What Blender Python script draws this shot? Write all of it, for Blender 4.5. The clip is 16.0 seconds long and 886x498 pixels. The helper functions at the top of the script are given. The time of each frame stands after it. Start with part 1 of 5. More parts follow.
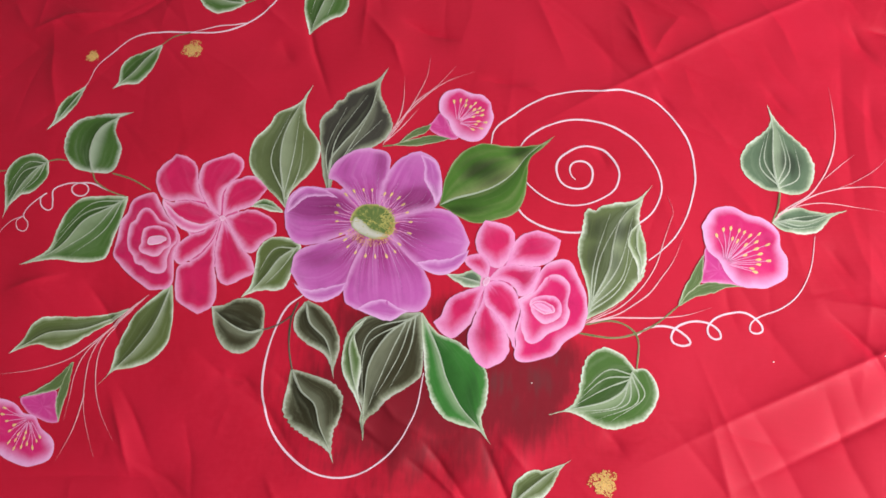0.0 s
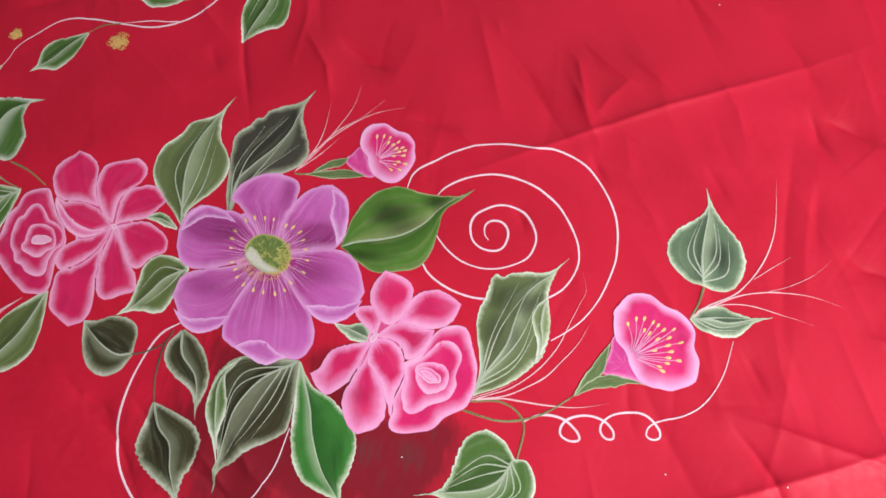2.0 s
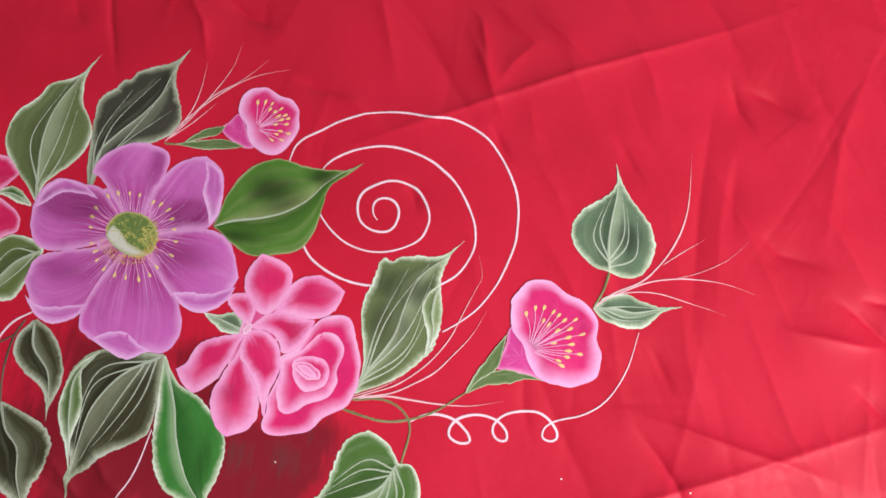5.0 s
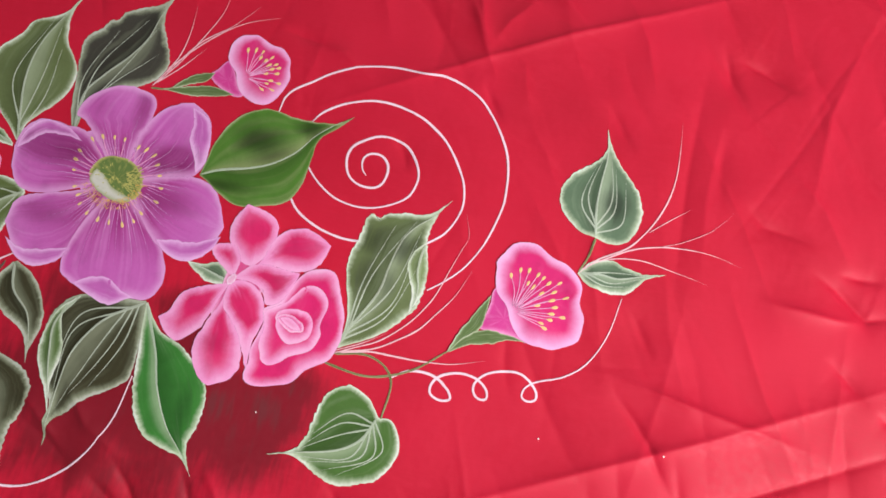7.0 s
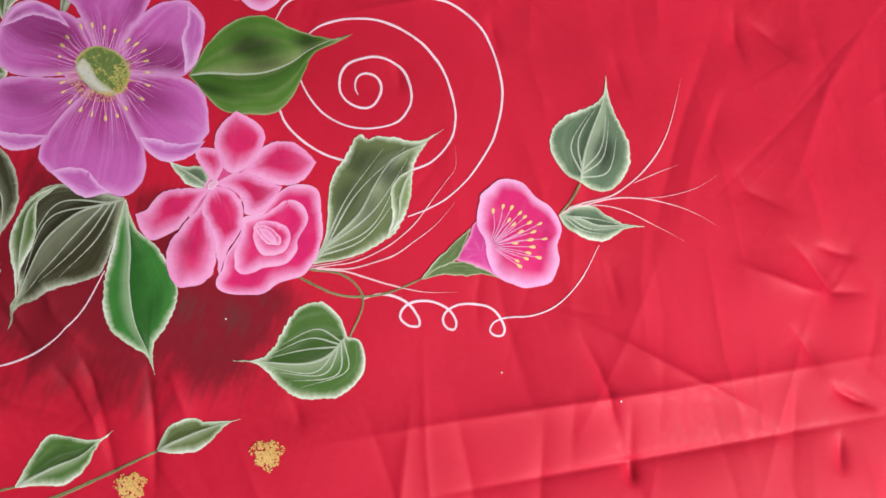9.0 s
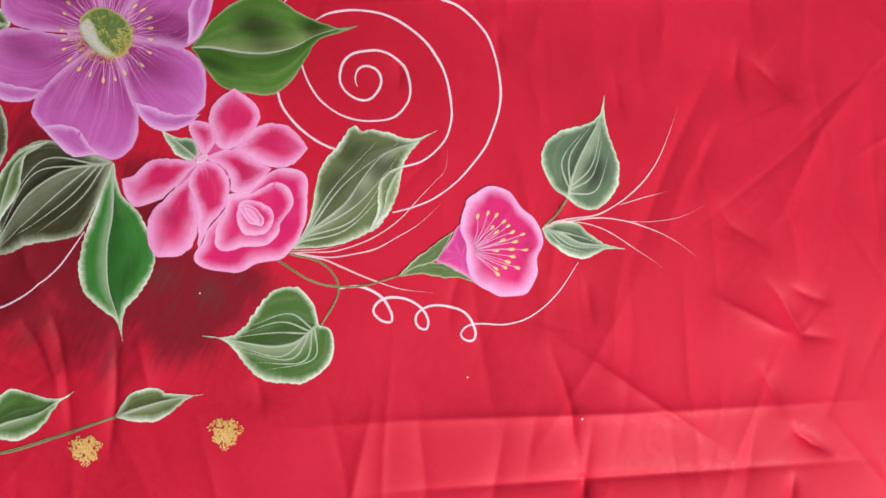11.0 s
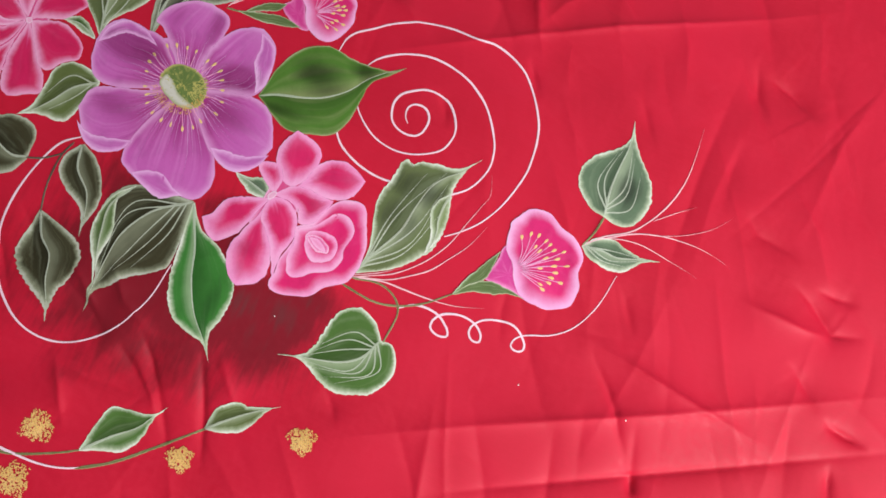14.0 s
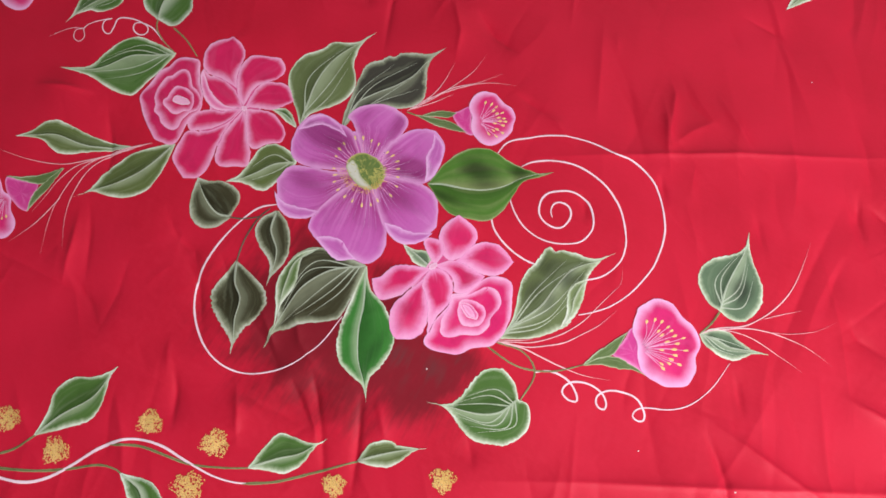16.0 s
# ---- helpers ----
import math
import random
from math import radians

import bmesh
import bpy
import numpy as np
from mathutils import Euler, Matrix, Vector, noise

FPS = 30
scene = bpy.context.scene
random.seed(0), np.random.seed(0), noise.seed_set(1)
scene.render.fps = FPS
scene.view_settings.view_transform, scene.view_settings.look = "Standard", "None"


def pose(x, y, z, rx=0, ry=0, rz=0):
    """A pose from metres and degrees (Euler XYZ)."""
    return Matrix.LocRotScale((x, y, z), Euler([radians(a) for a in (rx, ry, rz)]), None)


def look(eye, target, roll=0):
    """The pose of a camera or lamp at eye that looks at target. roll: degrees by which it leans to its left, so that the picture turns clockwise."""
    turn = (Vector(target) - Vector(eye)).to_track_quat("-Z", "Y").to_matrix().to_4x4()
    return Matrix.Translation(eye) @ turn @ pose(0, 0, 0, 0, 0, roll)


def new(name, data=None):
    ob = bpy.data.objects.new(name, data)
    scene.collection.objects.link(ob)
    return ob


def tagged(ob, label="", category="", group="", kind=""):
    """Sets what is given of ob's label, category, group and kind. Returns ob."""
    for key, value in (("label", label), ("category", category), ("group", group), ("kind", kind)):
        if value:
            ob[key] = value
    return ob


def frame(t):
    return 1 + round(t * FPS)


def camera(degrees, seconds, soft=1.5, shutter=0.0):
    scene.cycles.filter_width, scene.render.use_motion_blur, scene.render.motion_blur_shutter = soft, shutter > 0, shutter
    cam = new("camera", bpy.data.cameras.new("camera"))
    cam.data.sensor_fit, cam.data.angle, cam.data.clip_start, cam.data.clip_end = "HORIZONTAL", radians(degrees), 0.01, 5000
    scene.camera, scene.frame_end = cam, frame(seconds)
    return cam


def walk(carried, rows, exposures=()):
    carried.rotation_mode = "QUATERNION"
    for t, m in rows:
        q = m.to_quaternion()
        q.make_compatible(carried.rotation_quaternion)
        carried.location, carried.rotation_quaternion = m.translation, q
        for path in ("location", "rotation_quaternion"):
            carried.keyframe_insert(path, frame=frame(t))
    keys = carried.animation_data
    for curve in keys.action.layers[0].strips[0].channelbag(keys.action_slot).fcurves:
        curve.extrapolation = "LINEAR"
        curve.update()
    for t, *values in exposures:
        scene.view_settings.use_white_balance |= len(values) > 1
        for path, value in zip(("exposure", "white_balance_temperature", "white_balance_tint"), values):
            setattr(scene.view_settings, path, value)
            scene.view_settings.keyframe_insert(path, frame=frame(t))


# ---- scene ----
cam = camera(59.1, 16.0, soft=1.6)
PATH = [
    (0, (0.171, -0.215, 0.612), (-0.165, 0.376, -1.269), -28.1),
    (0.5, (0.189, -0.211, 0.603), (-0.128, 0.413, -1.271), -25.3),
    (1, (0.213, -0.214, 0.592), (-0.08, 0.453, -1.271), -21.0),
    (1.5, (0.243, -0.194, 0.574), (-0.092, 0.435, -1.295), -21.7),
    (2, (0.246, -0.158, 0.56), (-0.119, 0.455, -1.309), -21.2),
    (2.5, (0.263, -0.136, 0.526), (-0.071, 0.456, -1.355), -19.4),
    (3, (0.28, -0.118, 0.514), (-0.023, 0.435, -1.384), -19.7),
    (5.5, (0.286, -0.117, 0.505), (0.033, 0.4, -1.41), -16.4),
    (6, (0.286, -0.116, 0.505), (0.031, 0.362, -1.421), -17.4),
    (6.5, (0.288, -0.113, 0.506), (0.021, 0.328, -1.426), -20.3),
    (7, (0.281, -0.119, 0.505), (0.094, 0.328, -1.436), -11.0),
    (7.5, (0.275, -0.119, 0.513), (0.134, 0.368, -1.422), -2.8),
    (8, (0.265, -0.12, 0.513), (0.166, 0.355, -1.427), 3.5),
    (8.5, (0.272, -0.121, 0.509), (0.195, 0.356, -1.432), 6.2),
    (9, (0.281, -0.127, 0.504), (0.185, 0.191, -1.469), 0.8),
    (9.5, (0.279, -0.124, 0.501), (0.173, 0.198, -1.47), 1.9),
    (10, (0.284, -0.124, 0.502), (0.184, 0.183, -1.472), 3.1),
    (10.2, (0.288, -0.126, 0.506), (0.191, 0.188, -1.467), 4.7),
    (12.3, (0.278, -0.127, 0.502), (0.227, 0.239, -1.463), 17.1),
    (12.5, (0.272, -0.119, 0.498), (0.215, 0.259, -1.465), 16.5),
    (13, (0.271, -0.117, 0.493), (0.17, 0.287, -1.464), 11.9),
    (13.5, (0.281, -0.12, 0.499), (0.106, 0.302, -1.448), 4.3),
    (14, (0.286, -0.13, 0.556), (0.09, 0.185, -1.409), -9.7),
    (14.5, (0.296, -0.139, 0.601), (0.061, 0.18, -1.359), -18.9),
    (15, (0.28, -0.164, 0.621), (0.031, 0.23, -1.324), -9.7),
    (15.5, (0.239, -0.199, 0.627), (-0.07, 0.295, -1.286), -4.1),
    (16, (0.243, -0.222, 0.64), (-0.18, 0.333, -1.234), -9.4),
]
EXPOSURES = [(0, 0.02), (2, 0.0), (3, -0.05), (6, -0.06), (9, -0.12), (13, -0.15), (14.5, -0.13), (16, -0.02)]
walk(cam, [(t, look(eye, target, roll)) for t, eye, target, roll in PATH], EXPOSURES)
WATTS, WATTS_NORTH = 55.0, 4.5
FOLD = 0.3
RED_A, RED_B, RED_C = (0.47, 0.007, 0.026), (0.54, 0.009, 0.034), (0.61, 0.02, 0.058)

# ---- world and light ----
world = bpy.data.worlds.new("world")
scene.world = world
world.use_nodes = True
wn = world.node_tree.nodes
sky = wn.new("ShaderNodeTexSky")
sky.sky_type = "NISHITA"
sky.sun_disc = False
sky.sun_elevation = radians(40)
sky.sun_rotation = radians(120)
wn["Background"].inputs["Strength"].default_value = 0.1
world.node_tree.links.new(sky.outputs[0], wn["Background"].inputs["Color"])


def window_light(name, eye, target, width, height, watts, colour):
    lamp = bpy.data.lights.new(name, "AREA")
    lamp.shape, lamp.size, lamp.size_y, lamp.energy, lamp.color = "RECTANGLE", width, height, watts, colour
    ob = new(name, lamp)
    ob.matrix_world = look(eye, target)
    return ob


window_light("window_light", (1.4, -0.6, 1.05), (-0.15, 0.05, 0.0), 1.0, 0.8, WATTS, (1.0, 0.965, 1.0))
window_light("north_window_light", (0.2, 1.66, 1.75), (0.2, 0.2, 0.0), 1.3, 0.8, WATTS_NORTH, (0.97, 0.98, 1.0))

# ---- materials ----


def material(name):
    m = bpy.data.materials.new(name)
    m.use_nodes = True
    t = m.node_tree
    return m, t, t.nodes["Principled BSDF"]


def node(t, kind, inputs=(), **settings):
    n = t.nodes.new("ShaderNode" + kind)
    for k, v in settings.items():
        setattr(n, k, v)
    for k, v in dict(inputs).items():
        if hasattr(v, "is_linked"):
            t.links.new(v, n.inputs[k])
        else:
            n.inputs[k].default_value = v
    return n


def attr(t, name):
    return node(t, "Attribute", attribute_name=name).outputs["Fac"]


def ramp(t, value, low, high, a=0.0, b=1.0, smooth=True):
    n = node(t, "MapRange", {"Value": value, "From Min": low, "From Max": high, "To Min": a, "To Max": b})
    n.interpolation_type = "SMOOTHSTEP" if smooth else "LINEAR"
    return n.outputs[0]


def calc(t, op, a, b=0.0, clamp=False):
    n = node(t, "Math", operation=op, use_clamp=clamp)
    for i, v in enumerate((a, b)):
        if hasattr(v, "is_linked"):
            t.links.new(v, n.inputs[i])
        else:
            n.inputs[i].default_value = v
    return n.outputs[0]


def blend(t, fac, a, b, how="MIX"):
    n = node(t, "Mix", data_type="RGBA", blend_type=how)
    for i, v in ((0, fac), (6, a), (7, b)):
        if hasattr(v, "is_linked"):
            t.links.new(v, n.inputs[i])
        elif i:
            n.inputs[i].default_value = (*v[:3], 1)
        else:
            n.inputs[i].default_value = v
    return n.outputs[2]


def noisy(t, scale, detail=3.0, stretch=None, rough=0.55):
    co = node(t, "TexCoord").outputs["Object"]
    if stretch:
        co = node(t, "Mapping", {"Vector": co, "Scale": stretch}).outputs[0]
    return node(t, "TexNoise", {"Vector": co, "Scale": scale, "Detail": detail, "Roughness": rough}).outputs["Fac"]


def streaks(t, along_scale, across_scale, detail=3.0):
    """Brush marks that run the way the brush went, from an element's base to its tip."""
    co = node(t, "CombineXYZ", {0: attr(t, "along"), 1: attr(t, "across"), 2: node(t, "ObjectInfo").outputs["Random"]}).outputs[0]
    co = node(t, "Mapping", {"Vector": co, "Scale": (along_scale, across_scale, 17.0)}).outputs[0]
    return node(t, "TexNoise", {"Vector": co, "Scale": 1.0, "Detail": detail}).outputs["Fac"]


def weave_bump(t, bsdf, strength=0.14):
    """The uneven thread of the cloth, which also shows through the paint."""
    h = calc(t, "ADD", noisy(t, 700.0, 2, (1.0, 0.25, 1.0)), noisy(t, 700.0, 2, (0.25, 1.0, 1.0)))
    n = node(t, "Bump", {"Height": h, "Strength": strength, "Distance": 0.0002})
    t.links.new(n.outputs[0], bsdf.inputs["Normal"])


def fabric_material():
    m, t, b = material("red_cotton")
    big, fine = noisy(t, 9.0, 4), noisy(t, 260.0, 3)
    slub = noisy(t, 60.0, 3, (1.0, 14.0, 1.0))
    red = blend(t, ramp(t, big, 0.3, 0.7), RED_A, RED_B)
    red = blend(t, ramp(t, calc(t, "ADD", calc(t, "MULTIPLY", fine, 0.6), calc(t, "MULTIPLY", slub, 0.4)), 0.35, 0.7, 0.0, 0.2), red, RED_C)
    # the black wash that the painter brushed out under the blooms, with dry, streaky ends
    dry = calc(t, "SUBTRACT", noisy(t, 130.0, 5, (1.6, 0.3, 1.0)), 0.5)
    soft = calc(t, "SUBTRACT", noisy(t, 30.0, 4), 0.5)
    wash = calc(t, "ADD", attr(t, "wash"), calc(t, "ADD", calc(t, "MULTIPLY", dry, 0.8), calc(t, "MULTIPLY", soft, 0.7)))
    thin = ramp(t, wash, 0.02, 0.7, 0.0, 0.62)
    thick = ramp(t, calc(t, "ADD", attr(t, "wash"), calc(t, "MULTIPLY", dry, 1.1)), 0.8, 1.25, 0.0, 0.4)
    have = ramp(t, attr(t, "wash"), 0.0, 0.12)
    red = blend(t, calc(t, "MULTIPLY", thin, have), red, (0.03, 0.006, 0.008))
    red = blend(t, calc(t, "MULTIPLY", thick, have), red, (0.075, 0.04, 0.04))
    t.links.new(red, b.inputs["Base Color"])
    t.links.new(ramp(t, fine, 0.3, 0.7, 0.52, 0.62), b.inputs["Roughness"])
    b.inputs["Specular IOR Level"].default_value = 0.26
    b.inputs["Sheen Weight"].default_value = 0.05
    b.inputs["Sheen Roughness"].default_value = 0.4
    b.inputs["Sheen Tint"].default_value = (1.0, 0.6, 0.7, 1)
    weave_bump(t, b)
    return m


def paint(name, core, edge, width, deep=None, deep_to=0.6, streak=0.15, rib=0.0, rough=0.5, wander=0.4, across=(3.0, 12.0), crisp=0.6, reach=0.9, tip=0.0, fray=0.9, hairy=0.75, shade=(0.42, 0.36, 0.34)):
    """Acrylic on cloth: a body colour, brushed out to a pale edge of that many millimetres. core None: the object's own
    colour.
    deep: the colour at the base; rib: how strongly the paint is highlighted along one side of the midrib; tip: paler
    towards the tip;
    hairy: how far bristle marks carry the edge colour inwards; shade: the factor by which dark patches multiply the
    body colour."""
    m, t, b = material(name)
    body = node(t, "ObjectInfo").outputs["Color"] if core is None else core
    st = streaks(t, *across)
    grain = noisy(t, 420.0, 3)
    mott = noisy(t, 55.0, 4)
    patchy = noisy(t, 24.0, 2)
    # bristle marks, drawn from the edge inwards
    co = node(t, "CombineXYZ", {0: attr(t, "run"), 1: attr(t, "rim"), 2: node(t, "ObjectInfo").outputs["Random"]}).outputs[0]
    co = node(t, "Mapping", {"Vector": co, "Scale": (1.1, 0.13, 31.0)}).outputs[0]
    hair = node(t, "TexNoise", {"Vector": co, "Scale": 1.0, "Detail": 4.0, "Roughness": 0.65}).outputs["Fac"]
    if deep:
        body = blend(t, ramp(t, calc(t, "ADD", attr(t, "along"), calc(t, "MULTIPLY", calc(t, "SUBTRACT", st, 0.5), 0.4)), 0.02, deep_to), deep, body)
    if rib:
        v = calc(t, "ADD", attr(t, "across"), calc(t, "MULTIPLY", calc(t, "SUBTRACT", st, 0.5), 0.12))
        lit = calc(t, "MULTIPLY", ramp(t, v, 0.0, 0.5, 1.0, 0.0), ramp(t, v, -0.03, 0.02))
        shade = calc(t, "MULTIPLY", ramp(t, v, -0.75, 0.0), ramp(t, v, -0.03, 0.03, 1.0, 0.0))
        body = blend(t, calc(t, "MULTIPLY", shade, 0.75), body, blend(t, 1.0, body, (0.4, 0.42, 0.38), "MULTIPLY"))
        body = blend(t, calc(t, "MULTIPLY", lit, rib), body, edge)
    if tip:
        body = blend(t, ramp(t, attr(t, "along"), 0.55, 1.0, 0.0, tip), body, edge)
    body = blend(t, ramp(t, st, 0.45, 0.75, 0.0, streak), body, edge)
    body = blend(t, ramp(t, mott, 0.55, 0.28, 0.0, 0.35), body, blend(t, 1.0, body, (0.6, 0.58, 0.58), "MULTIPLY"))
    # dark patches with streaky borders, multiplied into the body colour
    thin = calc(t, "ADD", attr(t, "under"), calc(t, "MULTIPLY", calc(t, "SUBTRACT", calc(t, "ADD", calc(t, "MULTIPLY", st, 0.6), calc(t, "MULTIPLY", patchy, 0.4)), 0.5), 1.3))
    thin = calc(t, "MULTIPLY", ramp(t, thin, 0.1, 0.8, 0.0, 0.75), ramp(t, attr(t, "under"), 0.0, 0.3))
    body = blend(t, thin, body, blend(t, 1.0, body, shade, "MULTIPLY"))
    rim = attr(t, "rim")
    d = calc(t, "ADD", rim, calc(t, "MULTIPLY", calc(t, "SUBTRACT", mott, 0.5), width * wander))
    d = calc(t, "ADD", d, calc(t, "MULTIPLY", calc(t, "SUBTRACT", st, 0.5), width * wander))
    d = calc(t, "ADD", d, calc(t, "MULTIPLY", calc(t, "SUBTRACT", hair, 0.5), width * hairy))
    d = calc(t, "DIVIDE", d, ramp(t, patchy, 0.3, 0.7, 0.45, 1.5))
    col = blend(t, ramp(t, d, 0.0, width, reach, 0.0), body, edge)
    bright = tuple(min(0.9, c * 0.55 + 0.42) for c in edge)
    lively = ramp(t, noisy(t, 38.0, 3), 0.36, 0.62, 0.1, 1.0)
    col = blend(t, calc(t, "MULTIPLY", lively, ramp(t, d, width * 0.12, width * 0.45, crisp, 0.0)), col, bright)
    col = blend(t, ramp(t, grain, 0.4, 0.8, 0.0, 0.12), col, blend(t, 1.0, col, (0.7, 0.62, 0.64), "MULTIPLY"))
    t.links.new(col, b.inputs["Base Color"])
    t.links.new(ramp(t, grain, 0.3, 0.7, rough - 0.06, rough + 0.08), b.inputs["Roughness"])
    b.inputs["Specular IOR Level"].default_value = 0.3
    # the brush leaves a thin, broken edge through which the cloth shows
    dry = calc(t, "ADD", rim, calc(t, "MULTIPLY", calc(t, "SUBTRACT", noisy(t, 650.0, 3), 0.5), fray))
    t.links.new(ramp(t, dry, -0.16, 0.2), b.inputs["Alpha"])
    weave_bump(t, b, 0.18)
    return m


def plain_wall(name, colour, scale):
    m, t, b = material(name)
    col = blend(t, ramp(t, noisy(t, scale, 5), 0.3, 0.7), colour, tuple(c * 0.86 for c in colour))
    t.links.new(col, b.inputs["Base Color"])
    b.inputs["Roughness"].default_value = 0.8
    n = node(t, "Bump", {"Height": noisy(t, scale * 20, 3), "Strength": 0.2, "Distance": 0.002})
    t.links.new(n.outputs[0], b.inputs["Normal"])
    return m


FABRIC = fabric_material()
LEAF = paint("leaf_paint", None, (0.52, 0.62, 0.42), 4.5, rib=0.4, streak=0.12, across=(2.0, 6.0), reach=0.9, crisp=0.95, hairy=0.6)
LEAF_DARK = paint("dark_leaf_paint", None, (0.36, 0.41, 0.27), 6.0, rib=0.4, streak=0.18, across=(2.0, 6.0), reach=0.85, crisp=0.6, hairy=0.6)
LEAF_BROAD = paint("broad_edged_leaf_paint", None, (0.5, 0.6, 0.44), 5.4, rib=0.75, streak=0.12, across=(2.0, 6.0), crisp=0.85)
LEAF_THIN = paint("fine_edged_leaf_paint", None, (0.32, 0.36, 0.16), 2.0, rib=0.5, streak=0.4, across=(1.2, 3.5), crisp=0.2)
VEIN = paint("vein_paint", None, (0.5, 0.56, 0.44), 0.5, streak=0.4, crisp=0.0, fray=0.7)
PURPLE = paint("purple_paint", (0.55, 0.12, 0.43), (0.76, 0.37, 0.69), 6.0, deep=(0.34, 0.03, 0.19), deep_to=0.6, streak=0.2, across=(1.0, 8.0), crisp=0.12, tip=0.3, reach=0.65, hairy=0.2, fray=0.4, shade=(0.44, 0.17, 0.32))
PURPLE_LIP = paint("lilac_paint", (0.54, 0.13, 0.44), (0.78, 0.41, 0.73), 5.5, streak=0.25, across=(3.0, 5.0), crisp=0.25, hairy=0.2, fray=0.4)
PURPLE_RAY = paint("purple_ray_paint", (0.7, 0.36, 0.66), (0.56, 0.2, 0.52), 0.2, crisp=0.0, fray=0.6)
PINK = paint("pink_paint", (0.6, 0.016, 0.1), (0.8, 0.33, 0.55), 6.5, deep=(0.66, 0.08, 0.24), deep_to=0.25, streak=0.08, across=(1.0, 3.0), crisp=0.25, reach=0.95, hairy=0.25, fray=0.4, shade=(0.7, 0.5, 0.6))
PINK_TURN = paint("turned_petal_paint", (0.68, 0.08, 0.25), (0.84, 0.38, 0.61), 5.0, streak=0.2, across=(1.0, 3.0), crisp=0.4, hairy=0.3, fray=0.4)
PINK_BRIGHT = paint("bright_pink_paint", (0.64, 0.018, 0.12), (0.82, 0.31, 0.58), 10.0, deep=(0.76, 0.16, 0.36), deep_to=0.25, streak=0.1, across=(1.0, 3.0), crisp=0.28, tip=0.4, reach=0.95, hairy=0.22, fray=0.4, shade=(0.62, 0.5, 0.56))
ROSE = paint("rose_paint", (0.57, 0.016, 0.1), (0.8, 0.35, 0.57), 6.5, streak=0.08, across=(1.0, 2.0), wander=0.5, crisp=0.28, reach=0.95, hairy=0.25, fray=0.4)
ROSE_BRIGHT = paint("bright_rose_paint", (0.66, 0.018, 0.14), (0.83, 0.35, 0.61), 8.0, streak=0.08, across=(1.0, 2.0), wander=0.4, crisp=0.32, reach=0.95, hairy=0.22, fray=0.4, shade=(0.7, 0.62, 0.62))
ROSE_HEART = paint("rose_heart_paint", (0.74, 0.12, 0.32), (0.85, 0.42, 0.65), 3.0, streak=0.1, across=(1.0, 2.0), crisp=0.5)
PINK_PALE = paint("pale_pink_paint", (0.8, 0.4, 0.58), (0.88, 0.62, 0.76), 1.5, streak=0.3, across=(1.0, 2.0))
BELL = paint("bell_paint", (0.66, 0.022, 0.16), (0.85, 0.42, 0.72), 9.5, streak=0.08, across=(1.0, 2.0), wander=0.3, crisp=0.25, hairy=0.2)
TUBE = paint("bell_tube_paint", (0.6, 0.05, 0.26), (0.78, 0.24, 0.5), 2.8, streak=0.3, across=(1.0, 3.0), crisp=0.2)
SEPAL = paint("sepal_paint", (0.1, 0.16, 0.05), (0.42, 0.5, 0.28), 1.6, streak=0.3, across=(3.0, 5.0))
SEED = paint("seed_head_paint", (0.12, 0.19, 0.05), (0.5, 0.46, 0.14), 3.4, streak=0.4, across=(3.0, 5.0), crisp=0.1)
SEED_PALE = paint("pale_seed_paint", (0.58, 0.58, 0.5), (0.34, 0.38, 0.18), 2.6, streak=0.2, across=(2.0, 4.0), crisp=0.0, fray=3.0)
SEED_YELLOW = paint("yellow_seed_paint", (0.46, 0.44, 0.12), (0.6, 0.56, 0.3), 0.4, streak=0.3, crisp=0.0)
ANTHER = paint("anther_paint", (0.8, 0.55, 0.2), (0.85, 0.7, 0.42), 0.5, streak=0.3, crisp=0.0, fray=0.3)
FILAMENT = paint("filament_paint", (0.8, 0.33, 0.56), (0.82, 0.42, 0.64), 0.2, streak=0.3, crisp=0.0, fray=0.5)
WHITE = paint("white_line_paint", (0.84, 0.64, 0.71), (0.76, 0.46, 0.54), 0.3, streak=0.25, across=(60.0, 2.0), crisp=0.0, fray=0.75)
THIN_WHITE = paint("thin_line_paint", (0.84, 0.52, 0.55), (0.74, 0.24, 0.3), 0.3, streak=0.6, across=(30.0, 2.0), crisp=0.0, fray=0.7)
STEM = paint("stem_paint", (0.14, 0.15, 0.05), (0.34, 0.34, 0.18), 0.7, streak=0.5, across=(30.0, 2.0), crisp=0.0)
STEM_DARK = paint("dark_stem_paint", (0.07, 0.055, 0.04), (0.18, 0.16, 0.12), 0.7, streak=0.4, across=(30.0, 2.0), crisp=0.0)
GOLD = paint("gold_paint", (0.68, 0.4, 0.1), (0.8, 0.55, 0.24), 0.4, streak=0.5, crisp=0.0, fray=0.9)
SPECK = paint("speck_paint", (0.8, 0.75, 0.72), (0.8, 0.6, 0.6), 0.3)

# ---- the cloth's surface ----
CREASES = []
CREASES.append(([(18.04, -20.92), (28.98, -15.21), (41.92, -9.01), (54.71, -2.52), (59.12, -0.29)], 1.0, 20))
CREASES.append(([(25.79, -21.78), (30.31, -19.39), (41.32, -13.65), (55.54, -6.31), (59.86, -4.02)], -1.3, 14))
CREASES.append(([(9.49, 6.39), (20.56, 12.31), (29.25, 16.87), (39.35, 21.54), (47.2, 25.49)], 1.0, 20))
CREASES.append(([(-9, 24.06), (-7.08, 17.14), (-4.48, 10.63)], -1.2, 5))
CREASES.append(([(-12.1, -13.32), (-7.81, -15.89), (-3.9, -20.67)], -1.2, 12))
CREASES.append(([(5.5, -17.9), (7.88, -20.85), (11.56, -25.97)], -1.5, 12))
